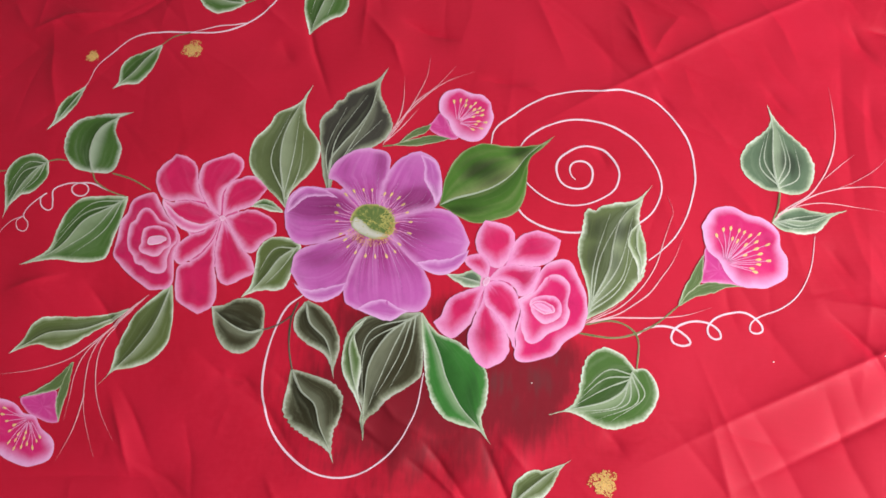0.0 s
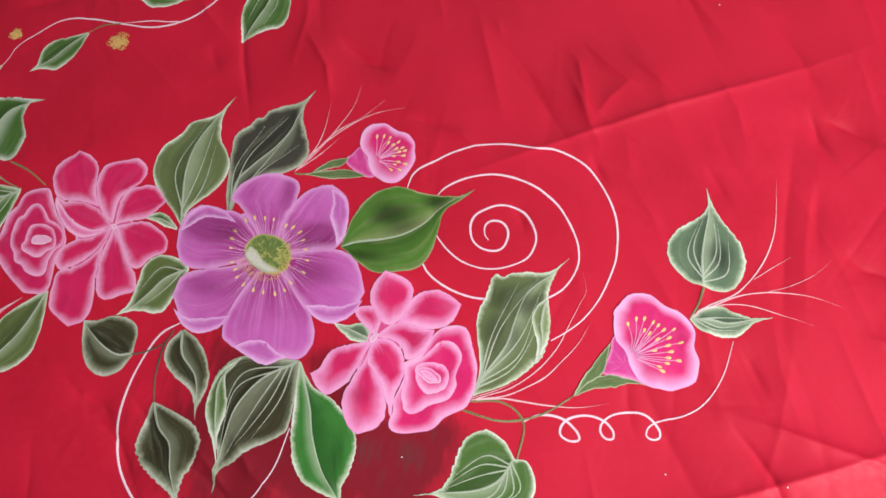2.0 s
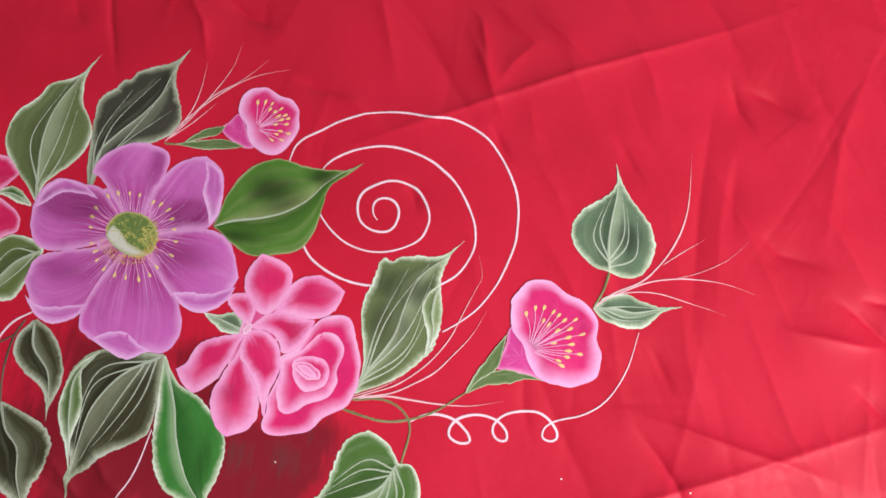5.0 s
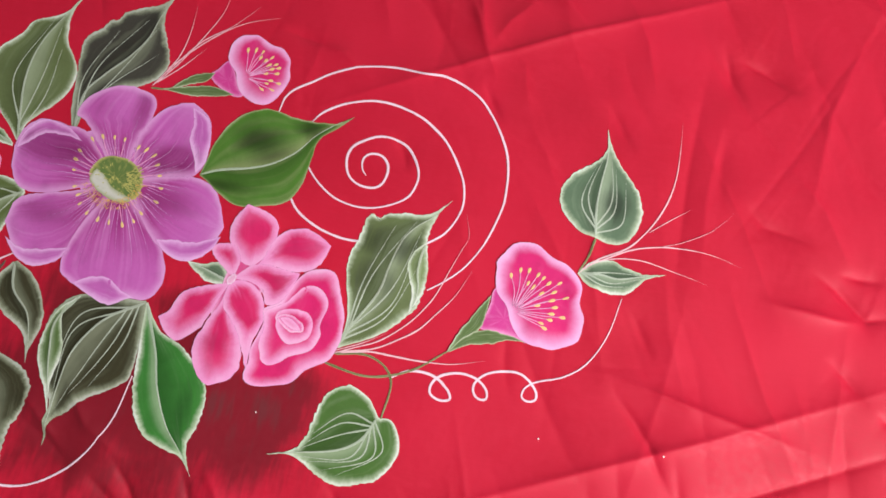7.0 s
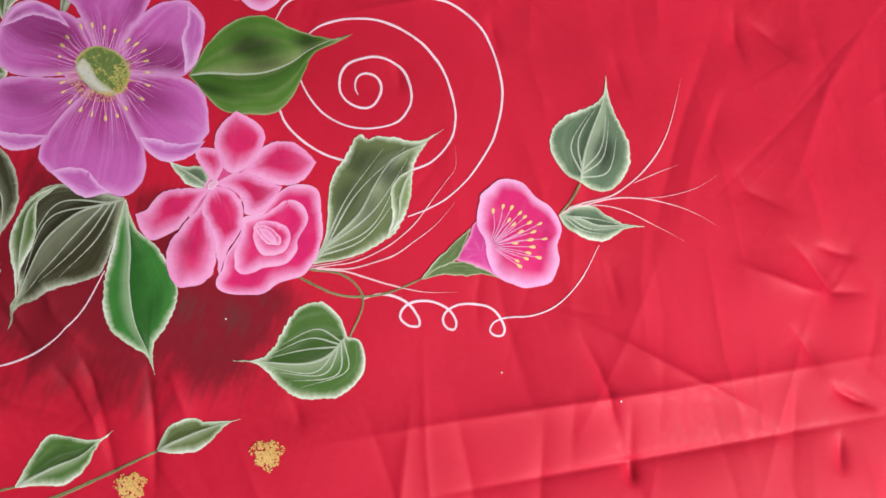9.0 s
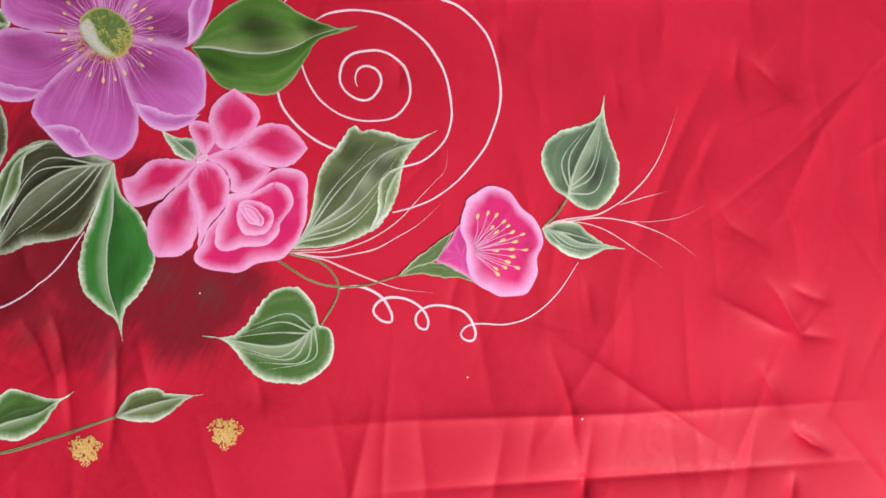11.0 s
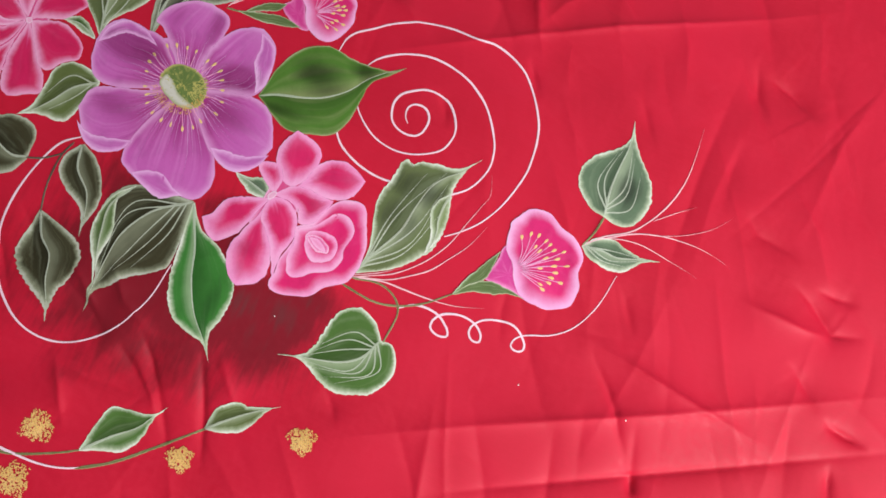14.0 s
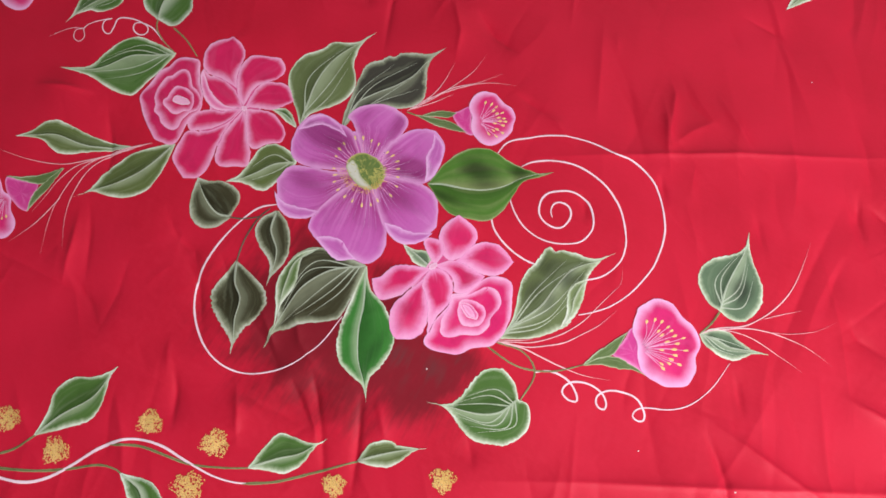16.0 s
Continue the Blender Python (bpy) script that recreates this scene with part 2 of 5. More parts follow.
CREASES.append(([(-22.09, -14.32), (-20.09, -17.99), (-18.26, -22.4)], 1.35, 14))
CREASES.append(([(0.05, -12.74), (3.1, -16.21), (6.82, -18.21)], 1.2, 12))
CREASES.append(([(-2.64, -14.48), (0.57, -16.81), (2.34, -18.6)], 1.35, 12))
CREASES.append(([(3.31, -18.65), (5.71, -20.41), (8.43, -22.23)], -1.5, 12))
CREASES.append(([(4.63, -18.92), (7.83, -21.53), (10.1, -24.35)], 1.3, 9))
CREASES.append(([(-5.84, -22.24), (-4.13, -24.46), (-2.15, -27.88)], -1.3, 14))
CREASES.append(([(-0.4, -20.98), (1.63, -23.52), (3.36, -26.54)], 1.2, 14))
CREASES.append(([(-26.8, -4.39), (-23.24, -8.47), (-20.89, -12.37)], -1.2, 16))
CREASES.append(([(-34.23, -6.56), (-31.07, -5.48), (-27.36, -4.39)], 1.2, 14))
CREASES.append(([(0.49, 20.38), (3.81, 18.4), (7.51, 17.33)], -1.4, 10))
CREASES.append(([(-2.89, 21.8), (0.7, 17.37), (2.04, 13.24)], 1.2, 12))
CREASES.append(([(-38.98, 20.6), (-33.63, 22.29), (-26.84, 22.56)], 1.3, 18))
CREASES.append(([(39.41, 18.63), (40.51, 15.54), (41.5, 14.18), (42.09, 13.53)], -1.3, 8))
CREASES.append(([(40.3, 17.64), (41.49, 16.99), (42.8, 16.6), (44.69, 15.56), (45.31, 14.72)], -1.3, 13))
CREASES.append(([(41.96, 7.21), (43.83, 5.45), (46.06, 5.06), (47.36, 4.53)], -0.9, 12))
CREASES.append(([(46.57, 3.25), (48.8, 2.09), (50.75, 0.47), (53.47, 1.2)], -1.6, 9))
CREASES.append(([(48.5, 3.16), (50.42, 3.08), (52.11, 3.11)], -1.1, 7))
CREASES.append(([(43.54, 0.56), (45.91, 0.25), (48.6, 0.07), (51.18, 0.25)], 1.2, 12))
CREASES.append(([(33.48, -5.66), (35.81, -6.34), (37.83, -6.74), (40.23, -7.19), (42.23, -7.58), (43.99, -7.87), (45.74, -8.15), (49.6, -8.76)], 1.3, 11))
CREASES.append(([(35.08, -6.22), (36.03, -7.59), (37.42, -8.96), (38.36, -10.11), (39.23, -11.64), (40.2, -12.92), (41.05, -13.51)], -1.5, 7))
CREASES.append(([(51.69, -5.05), (52.4, -5.64), (53.56, -5.85), (55.36, -6.04)], -2.2, 5))
CREASES.append(([(40.9, -13.39), (41.32, -14.92), (41.47, -15.5)], -1.8, 5))
CREASES.append(([(53.03, -7.69), (53.41, -9.36), (53.81, -11)], -1.5, 6))
CREASES.append(([(48.16, -2.39), (49.04, -2.83), (50.52, -4.17), (51.52, -5.11)], -1, 8))
CREASES.append(([(9.37, -16.21), (11.74, -21.32), (13.62, -25.67)], -1.9, 7))
CREASES.append(([(5.02, -17.43), (6.73, -19.45), (8.07, -21.55)], -1.3, 10))
CREASES.append(([(11.12, -17.09), (12.63, -18.78), (14.11, -20.45)], 0.9, 10))
CREASES.append(([(18.82, -16.14), (20.14, -17.51), (20.98, -18.67)], -0.8, 9))
CREASES.append(([(8.02, 13.61), (11.66, 12.74), (13.69, 12.11)], -1.2, 8))
CREASES.append(([(20.15, 20.33), (21.78, 17.8), (23.22, 14.64), (25.09, 11.21)], 0.9, 10))
CREASES.append(([(20.59, 23.28), (24.05, 20.26), (28.67, 16.76)], 1, 10))
CREASES.append(([(23.16, 30.9), (27.84, 30.34), (31.17, 27.15)], -1, 14))
CREASES.append(([(-8.51, -12.1), (-6.11, -13.84), (-4.24, -17.49)], -1, 14))
CREASES.append(([(-19.17, -20.02), (-15.06, -22), (-12.31, -23.97)], -0.9, 14))
CREASES.append(([(-13.14, -12.65), (-10.03, -13.49), (-7.76, -15.87)], -0.8, 12))
CREASES.append(([(20.16, 21.97), (21.69, 20.15), (22.71, 16.68), (23.35, 14.71)], 1.2, 9))
CREASES.append(([(24.37, 22.46), (27.27, 20.03), (30.54, 17.4)], 1.1, 10))
CREASES.append(([(23.47, 12.25), (24.41, 10.64), (25.56, 9.06)], -1, 6))
CREASES.append(([(-21.93, -13.29), (-19.6, -16.35), (-16.33, -21.43)], -1.1, 14))
CREASES.append(([(-15.53, -10.67), (-11.99, -13.27), (-7.44, -14.38)], -0.9, 14))
CREASES.append(([(-2.98, -15.88), (0.94, -17.76), (3.85, -19.63)], -1.2, 12))
CREASES.append(([(8.84, 13.43), (13.39, 12.29), (16.9, 9.84)], 0.8, 9))
CREASES.append(([(27.03, -2.79), (30.48, -3.64), (33.16, -4.61)], 0.8, 9))
CREASES.append(([(35.2, -1.28), (36.43, -2.53), (38.2, -5.44)], -0.8, 10))
CREASES.append(([(21.67, 18.08), (22.88, 15.98), (24.07, 13.92)], 0.9, 9))
CREASES.append(([(18.08, 7.29), (19.2, 5.79), (19.92, 4.25)], -0.8, 8))
CREASES.append(([(31.97, 12.6), (32.94, 11.45), (33.79, 10.05), (34.81, 8.73)], -0.9, 7))
X0, X1, Y0, Y1, STEP = -0.70, 0.92, -0.62, 0.66, 0.0015
NX, NY = int((X1 - X0) / STEP), int((Y1 - Y0) / STEP)


def crease(h, pts, slope, width):
    """A pressed fold along a line of centimetres: a sharp ridge (or, with a negative slope, a valley) that dies out over the width in millimetres."""
    pts = [(x / 100, y / 100) for x, y in pts]
    w = width / 1000
    xs, ys = [p[0] for p in pts], [p[1] for p in pts]
    i0, i1 = (int(np.clip((v - X0) / STEP, 0, NX)) for v in (min(xs) - 6 * w, max(xs) + 6 * w))
    j0, j1 = (int(np.clip((v - Y0) / STEP, 0, NY)) for v in (min(ys) - 6 * w, max(ys) + 6 * w))
    if i1 <= i0 or j1 <= j0:
        return
    gx, gy = np.meshgrid(X0 + STEP * np.arange(i0, i1 + 1), Y0 + STEP * np.arange(j0, j1 + 1))
    total = sum(math.dist(a, b) for a, b in zip(pts, pts[1:]))
    best, where, run = np.full(gx.shape, 9.0), np.zeros(gx.shape), 0.0
    for (ax, ay), (bx, by) in zip(pts, pts[1:]):
        dx, dy = bx - ax, by - ay
        n = math.hypot(dx, dy)
        s = np.clip(((gx - ax) * dx + (gy - ay) * dy) / n**2, 0, 1)
        d = np.hypot(gx - ax - s * dx, gy - ay - s * dy)
        near = d < best
        best = np.where(near, d, best)
        where = np.where(near, (run + s * n) / total, where)
        run += n
    fade = np.clip(np.minimum(where, 1 - where) * 2.1, 0, 1)
    h[j0:j1 + 1, i0:i1 + 1] += slope * w * np.exp(-(np.sqrt(best**2 + 0.0004**2) - 0.0004) / w) * (fade * fade * (3 - 2 * fade))


def cloth_heights():
    gx, gy = np.meshgrid(X0 + STEP * np.arange(NX + 1), Y0 + STEP * np.arange(NY + 1))
    h = np.zeros(gx.shape)
    rng = np.random.RandomState(5)
    for length, rise in ((0.42, 1.4), (0.27, 1.0), (0.16, 0.5), (0.09, 0.22), (0.055, 0.1)):
        for _ in range(4):
            a, p = rng.uniform(0, math.pi), rng.uniform(0, 6.28)
            k = 6.283 / (length * rng.uniform(0.8, 1.25))
            h += rise / 2000 * np.sin(k * (gx * math.cos(a) + gy * math.sin(a)) + p + 0.8 * np.sin(k * 0.37 * (gy * math.cos(a) - gx * math.sin(a))))
    for pts, slope, width in CREASES:
        crease(h, pts, slope * FOLD * 0.62, width)
        crease(h, pts, slope * FOLD * 1.5, 2.2)
    # many small crumples, thickest where the cloth was bunched up, where they run side by side
    for k in range(900):
        x, y = rng.uniform(-60, 85), rng.uniform(-55, 58)
        bunched = x > 26 or y > 14 or y < -20
        a = rng.normal(-1.15, 0.3) if x > 26 and k % 5 else rng.normal(-1.0, 0.6)
        n = rng.uniform(6, 24) if x > 26 else rng.uniform(3, 19)
        dx, dy = math.cos(a) * n / 2, math.sin(a) * n / 2
        bend = rng.uniform(-0.12, 0.12)
        width = rng.uniform(1.6, 4.5) if k % 4 else rng.uniform(5, 9)
        steep = rng.choice((-1, 1)) * rng.uniform(0.3, 1.5) * (0.7 if bunched else 0.25) * FOLD
        crease(h, [(x - dx, y - dy), (x - dy * bend, y + dx * bend), (x + dx, y + dy)], steep, width)
    return gx, gy, h - np.median(h)


GX, GY, HEIGHTS = cloth_heights()


def lie(x, y):
    """The cloth's height at places in metres."""
    u = np.clip((np.asarray(x) - X0) / STEP, 0, NX - 0.001)
    v = np.clip((np.asarray(y) - Y0) / STEP, 0, NY - 0.001)
    i, j = u.astype(int), v.astype(int)
    u, v = u - i, v - j
    return HEIGHTS[j, i] * (1 - u) * (1 - v) + HEIGHTS[j, i + 1] * u * (1 - v) + HEIGHTS[j + 1, i] * (1 - u) * v + HEIGHTS[j + 1, i + 1] * u * v


cloth = tagged(new("painted_cloth"), "crumpled red cotton cloth painted with flowers, on the floor", "fabric", kind="thing")


# dark patches in the petals and leaves: middle and reach in centimetres, and strength
DARK_PATCHES = [(9.5, 4.6, 2.2, 1.5, 0.7), (12.6, 6.3, 1.5, 0.9, 0.65), (7.6, 1.2, 2.2, 0.6, 0.7), (13.3, -4.9, 1.7, 1.5, 0.6), (9.8, -9.4, 1.3, 0.8, 0.5),
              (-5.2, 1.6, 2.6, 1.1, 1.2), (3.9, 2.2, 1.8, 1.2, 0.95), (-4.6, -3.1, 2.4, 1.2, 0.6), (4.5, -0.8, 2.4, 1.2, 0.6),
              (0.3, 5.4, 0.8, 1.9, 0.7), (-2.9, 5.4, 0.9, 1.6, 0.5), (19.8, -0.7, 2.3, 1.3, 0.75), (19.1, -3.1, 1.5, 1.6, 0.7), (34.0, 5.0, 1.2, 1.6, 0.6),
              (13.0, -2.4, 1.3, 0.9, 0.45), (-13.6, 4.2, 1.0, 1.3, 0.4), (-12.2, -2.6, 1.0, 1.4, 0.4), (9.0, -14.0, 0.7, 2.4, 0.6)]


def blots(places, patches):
    """How strong the patches are at each place."""
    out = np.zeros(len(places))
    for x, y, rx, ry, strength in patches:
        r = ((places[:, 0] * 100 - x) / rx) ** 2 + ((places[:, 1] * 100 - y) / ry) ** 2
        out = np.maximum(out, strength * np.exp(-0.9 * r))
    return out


def sheet(name, places, faces, mat, parent, label="", **attributes):
    """ONE mesh object under its parent, with its origin in its middle."""
    places = np.asarray(places, float)
    mid = (places.min(0) + places.max(0)) / 2
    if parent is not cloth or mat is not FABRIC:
        attributes["under"] = blots(places, DARK_PATCHES)
    me = bpy.data.meshes.new(name)
    me.from_pydata((places - mid).tolist(), [], faces)
    for key, values in attributes.items():
        me.attributes.new(key, "FLOAT", "POINT").data.foreach_set("value", np.asarray(values, np.float32).ravel())
    me.polygons.foreach_set("use_smooth", np.ones(len(me.polygons), bool))
    me.materials.append(mat)
    me.update()
    ob = new(name, me)
    base = Vector((0, 0, 0))
    p = parent
    while p is not None:
        base += p.location
        p = p.parent
    ob.parent = parent
    ob.location = Vector(mid) - base
    return tagged(ob, label)


def spline(pts, n):
    """n + 1 places evenly spaced along a smooth line through points in centimetres; metres."""
    p = np.array(pts, float) / 100
    p = np.vstack([2 * p[0] - p[1], p, 2 * p[-1] - p[-2]])
    out = []
    for a, b, c, d in zip(p, p[1:], p[2:], p[3:]):
        s = np.linspace(0, 1, 13)[:-1, None]
        out.append(0.5 * (2 * b + (c - a) * s + (2 * a - 5 * b + 4 * c - d) * s**2 + (3 * b - a - 3 * c + d) * s**3))
    out = np.vstack(out + [p[-2:-1]])
    run = np.concatenate([[0], np.cumsum(np.hypot(*np.diff(out, axis=0).T))])
    at = np.linspace(0, run[-1], n + 1)
    return np.stack([np.interp(at, run, out[:, 0]), np.interp(at, run, out[:, 1])], 1)


LAYER = 0.00007
wobble = np.random.RandomState(11)


def uneven(line, tooth, size=0.0003):
    """A hand-drawn edge: slight tremor, and teeth of that many millimetres."""
    n = len(line)
    way = np.gradient(line, axis=0)
    way /= np.maximum(np.hypot(*way.T), 1e-9)[:, None]
    side = np.stack([-way[:, 1], way[:, 0]], 1)
    s = np.linspace(0, 1, n)
    env = np.sin(np.pi * s) ** 0.5
    off = size * np.interp(s, np.linspace(0, 1, 30), wobble.normal(0, 1, 30))
    if tooth:
        length = np.hypot(*np.diff(line, axis=0).T).sum()
        turns = length / 0.0052 * s + 0.35 * np.interp(s, np.linspace(0, 1, 9), wobble.normal(0, 1, 9))
        off = off + tooth * 0.001 * ((turns % 1) - 0.5) * np.clip((s - 0.15) * 4, 0, 1) * np.interp(s, np.linspace(0, 1, 8), wobble.uniform(0.3, 1.2, 8))
    return line + side * (off * env)[:, None]


def to_edge(places, *edges):
    """For each place, the millimetres to the nearest edge, and how far along the edges that is."""
    edge = np.vstack(edges)
    run = np.concatenate([[0], np.cumsum(np.hypot(*np.diff(edge, axis=0).T))])
    gap = ((places[:, None, :] - edge[None]) ** 2).sum(-1)
    return dict(rim=np.sqrt(gap.min(1)) * 1000, run=run[gap.argmin(1)] * 1000)


def loft(left, right, middle=None, tooth=0.0, across=10):
    """A painted shape between two edges that run from its base to its tip."""
    reach = max(np.hypot(*np.diff(np.array(e, float), axis=0).T).sum() for e in (left, right)) / 100
    n = int(min(110, max(16, reach / 0.0016)))
    a, b = uneven(spline(left, n), tooth), uneven(spline(right, n), -tooth)
    m = spline(middle, n) if middle else (a + b) / 2
    rows = [a + (m - a) * k for k in np.linspace(0, 1, across + 1)] + [m + (b - m) * k for k in np.linspace(0, 1, across + 1)[1:]]
    xy = np.stack(rows, 1).reshape(-1, 2)
    w = 2 * across + 1
    faces = [(i * w + j, i * w + j + 1, (i + 1) * w + j + 1, (i + 1) * w + j) for i in range(n) for j in range(w - 1)]
    along = np.repeat(np.linspace(0, 1, n + 1), w)
    side = np.tile(np.linspace(-1, 1, w), n + 1)
    return xy, faces, dict(to_edge(xy, a, b), along=along, across=side), m, a, b


def laid(xy, layer):
    return np.column_stack([xy, lie(xy[:, 0], xy[:, 1]) + 0.00035 + layer * LAYER])


def stroke(name, pts, width, mat, parent, layer, taper=0.3, swell=0.5, label="", metres=None, drop=False):
    """A brush stroke of that many millimetres, thinner at its ends."""
    pts = metres if metres is not None else spline(pts, 60)
    length = np.hypot(*np.diff(pts, axis=0).T).sum()
    n = int(min(400, max(8, length / 0.0017)))
    line = spline(np.asarray(pts) * 100, n)
    way = np.gradient(line, axis=0)
    way /= np.maximum(np.hypot(*way.T), 1e-9)[:, None]
    side = np.stack([-way[:, 1], way[:, 0]], 1)
    s = np.linspace(0, 1, n + 1)
    w = width / 2000 * np.where(s < swell, 1.0, 1 - (1 - taper) * (s - swell) / (1 - swell)) * np.clip(0.45 + s * 12, 0, 1)
    w = w * np.interp(s, np.linspace(0, 1, 24), wobble.uniform(0.85, 1.15, 24))
    if drop:
        w = width / 2000 * np.sqrt(np.clip(np.sin(np.pi * s**1.5), 0.02, 1))
    cols = np.linspace(-1, 1, 5)
    xy = np.stack([line + side * (w * c)[:, None] for c in cols], 1).reshape(-1, 2)
    faces = [(i * 5 + j, i * 5 + j + 1, i * 5 + j + 6, i * 5 + j + 5) for i in range(n) for j in range(4)]
    p = laid(xy, layer)
    p[:, 2] += np.tile(1 - cols**2, n + 1) * 0.00012
    rim = (np.repeat(w, 5) * (1 - np.abs(np.tile(cols, n + 1)))) * 1000
    return sheet(name, p, faces, mat, parent, label, rim=rim, run=np.repeat(s * length * 1000, 5), along=np.repeat(s, 5), across=np.tile(cols, n + 1))


def blob_shape(outline, edge=72):
    p = np.array(outline, float) / 100
    s = np.linspace(0, 1, 13)[:-1, None]
    parts = []
    for i in range(len(p)):
        q, b, c, d = (p[(i + j) % len(p)] for j in (-1, 0, 1, 2))
        parts.append(0.5 * (2 * b + (c - q) * s + (2 * q - 5 * b + 4 * c - d) * s**2 + (3 * b - q - 3 * c + d) * s**3))
    loop = np.vstack(parts + [p[:1]])
    run = np.concatenate([[0], np.cumsum(np.hypot(*np.diff(loop, axis=0).T))])
    at = np.linspace(0, run[-1], edge + 1)[:-1]
    loop = np.stack([np.interp(at, run, loop[:, 0]), np.interp(at, run, loop[:, 1])], 1)
    c = loop.mean(0)
    loop = c + (loop - c) * (1 + 0.02 * np.interp(np.arange(edge), np.linspace(0, edge, 25), np.append(wobble.normal(0, 1, 24), 0)))[:, None]
    return loop, c


def blob(name, outline, mat, parent, layer, label="", rings=14, edge=72):
    """A painted patch inside a closed edge."""
    loop, c = blob_shape(outline, edge)
    xy = np.vstack([c + (loop - c) * (r / rings) for r in range(rings, 0, -1)] + [c[None]])
    faces = [(r * edge + i, r * edge + (i + 1) % edge, (r + 1) * edge + (i + 1) % edge, (r + 1) * edge + i) for r in range(rings - 1) for i in range(edge)]
    last = (rings - 1) * edge
    faces += [(last + i, last + (i + 1) % edge, rings * edge) for i in range(edge)]
    along = np.concatenate([np.repeat(np.arange(rings, 0, -1) / rings, edge), [0]])
    turn = np.concatenate([np.tile(np.abs(np.linspace(-1, 1, edge)), rings), [0]])
    return sheet(name, laid(xy, layer), faces, mat, parent, label, along=along, across=turn * 3, **to_edge(xy, loop))


def leaf(label, colour, left, right, middle, tooth=0.5, veins=4, layer=2.0, style=None, flip=1):
    xy, faces, at, m, a, b = loft(left, right, middle, tooth)
    at["across"] = at["across"] * flip
    ob = sheet("leaf", laid(xy, layer), faces, style or LEAF, cloth, label, **at)
    ob.color = (*colour, 1)
    n = len(m) - 1
    pale = tuple(c * 0.4 + p * 0.6 for c, p in zip(colour, (0.56, 0.64, 0.5)))
    stroke("midrib", None, 1.9, VEIN, ob, layer + 0.5, 0.2, 0.1, metres=m[1:int(n * 0.93)]).color = (*pale, 1)
    for k in range(veins):
        edge = a if k % 2 else b
        pair = (k // 2 + 0.5) / max(1, (veins + 1) // 2)
        fall = 0.2 + 0.58 * pair + wobble.uniform(-0.05, 0.05)
        i, j = int(n * (0.03 + 0.1 * (1 - pair))), int(n * (0.84 - 0.3 * pair))
        h = int(i * 0.55 + j * 0.45)
        path = np.array([m[i], m[h] + (edge[h] - m[h]) * fall * 0.9, m[j] + (edge[j] - m[j]) * fall])
        stroke("vein", None, 1.25, VEIN, ob, layer + 0.45, 0.15, 0.1, metres=path).color = (*pale, 1)
    return ob


def petal(left, right, mat, parent, layer, tooth=0.0, rays=0):
    xy, faces, at, m, a, b = loft(left, right, None, tooth, 9)
    ob = sheet("petal", laid(xy, layer), faces, mat, parent, **at)
    n = len(m) - 1
    for k in range(rays):
        v = -0.75 + 1.5 * (k + 0.5 + wobble.uniform(-0.2, 0.2)) / rays
        edge = b if v > 0 else a
        i, j = int(n * 0.1), int(n * wobble.uniform(0.3, 0.68))
        line = m[i:j] + (edge[i:j] - m[i:j]) * abs(v)
        stroke("petal_streak", None, wobble.uniform(0.4, 0.8), PURPLE_RAY, parent, layer + 0.25, 0.15, 0.1, metres=line)
    return ob


def flecks(name, centre, radii, turns, count, size, mat, parent, layer, label, seed):
    """Many small touches of a dry brush inside a bent band."""
    rng = np.random.RandomState(seed)
    xy, faces = [], []
    for _ in range(count):
        a, r = radians(rng.uniform(*turns)), rng.uniform(*radii) / 100
        c = np.array(centre) / 100 + r * np.array([math.cos(a), math.sin(a) * 0.86])
        out, k = a + rng.normal(0, 0.35), len(xy)
        long, wide = size / 1000 * rng.uniform(0.6, 1.5), size / 1000 * rng.uniform(0.2, 0.5)
        for j in range(6):
            t = 6.283 * j / 6
            p, q = long * math.cos(t) * rng.uniform(0.7, 1.2), wide * math.sin(t) * rng.uniform(0.7, 1.2)
            xy.append(c + np.array([p * math.cos(out) - q * math.sin(out), p * math.sin(out) + q * math.cos(out)]))
        faces.append(tuple(range(k, k + 6)))
    xy = np.array(xy)
    p = laid(xy, layer)
    p[:, 2] += np.repeat(rng.uniform(0, 0.0001, count), 6)
    ob = sheet(name, p, faces, mat, parent, label, rim=np.ones(len(xy)), along=rng.uniform(0, 1, len(xy)), across=rng.uniform(0, 1, len(xy)))
    return tagged(ob, kind="stuff")


def lip(left, right, parent, layer):
    xy, faces, at, *_ = loft(left, right, None, 0.0, 5)
    return sheet("petal_lip", laid(xy, layer), faces, PURPLE_LIP, parent, "pale lilac turned-over petal edge", **at)


def sepal(left, right, parent, layer):
    xy, faces, at, *_ = loft(left, right, None, 0.0, 4)
    return sheet("sepal", laid(xy, layer), faces, SEPAL, parent, "green painted sepal with a pale edge", **at)


def stamens(origin, tips, parent, layer, start, width=0.7):
    """Filaments that fan out from a point, each with a dab of yellow at its end."""
    o = np.array(origin) / 100
    for tip in tips:
        q = np.array(tip) / 100
        way = (q - o) / np.hypot(*(q - o))
        bow = np.array([-way[1], way[0]]) * wobble.normal(0, 0.0006)
        stroke("filament", None, width, FILAMENT, parent, layer, 0.8, 0.5, metres=np.array([o + (q - o) * start, o + (q - o) * (start + 1) / 2 + bow, q]))
        n = wobble.uniform(0.0028, 0.004)
        stroke("anther", None, wobble.uniform(1.6, 2.3), ANTHER, parent, layer + 0.5, 1.1, 0.5, drop=True, metres=np.array([q - way * n * 0.7, q, q + way * n * 0.6]))


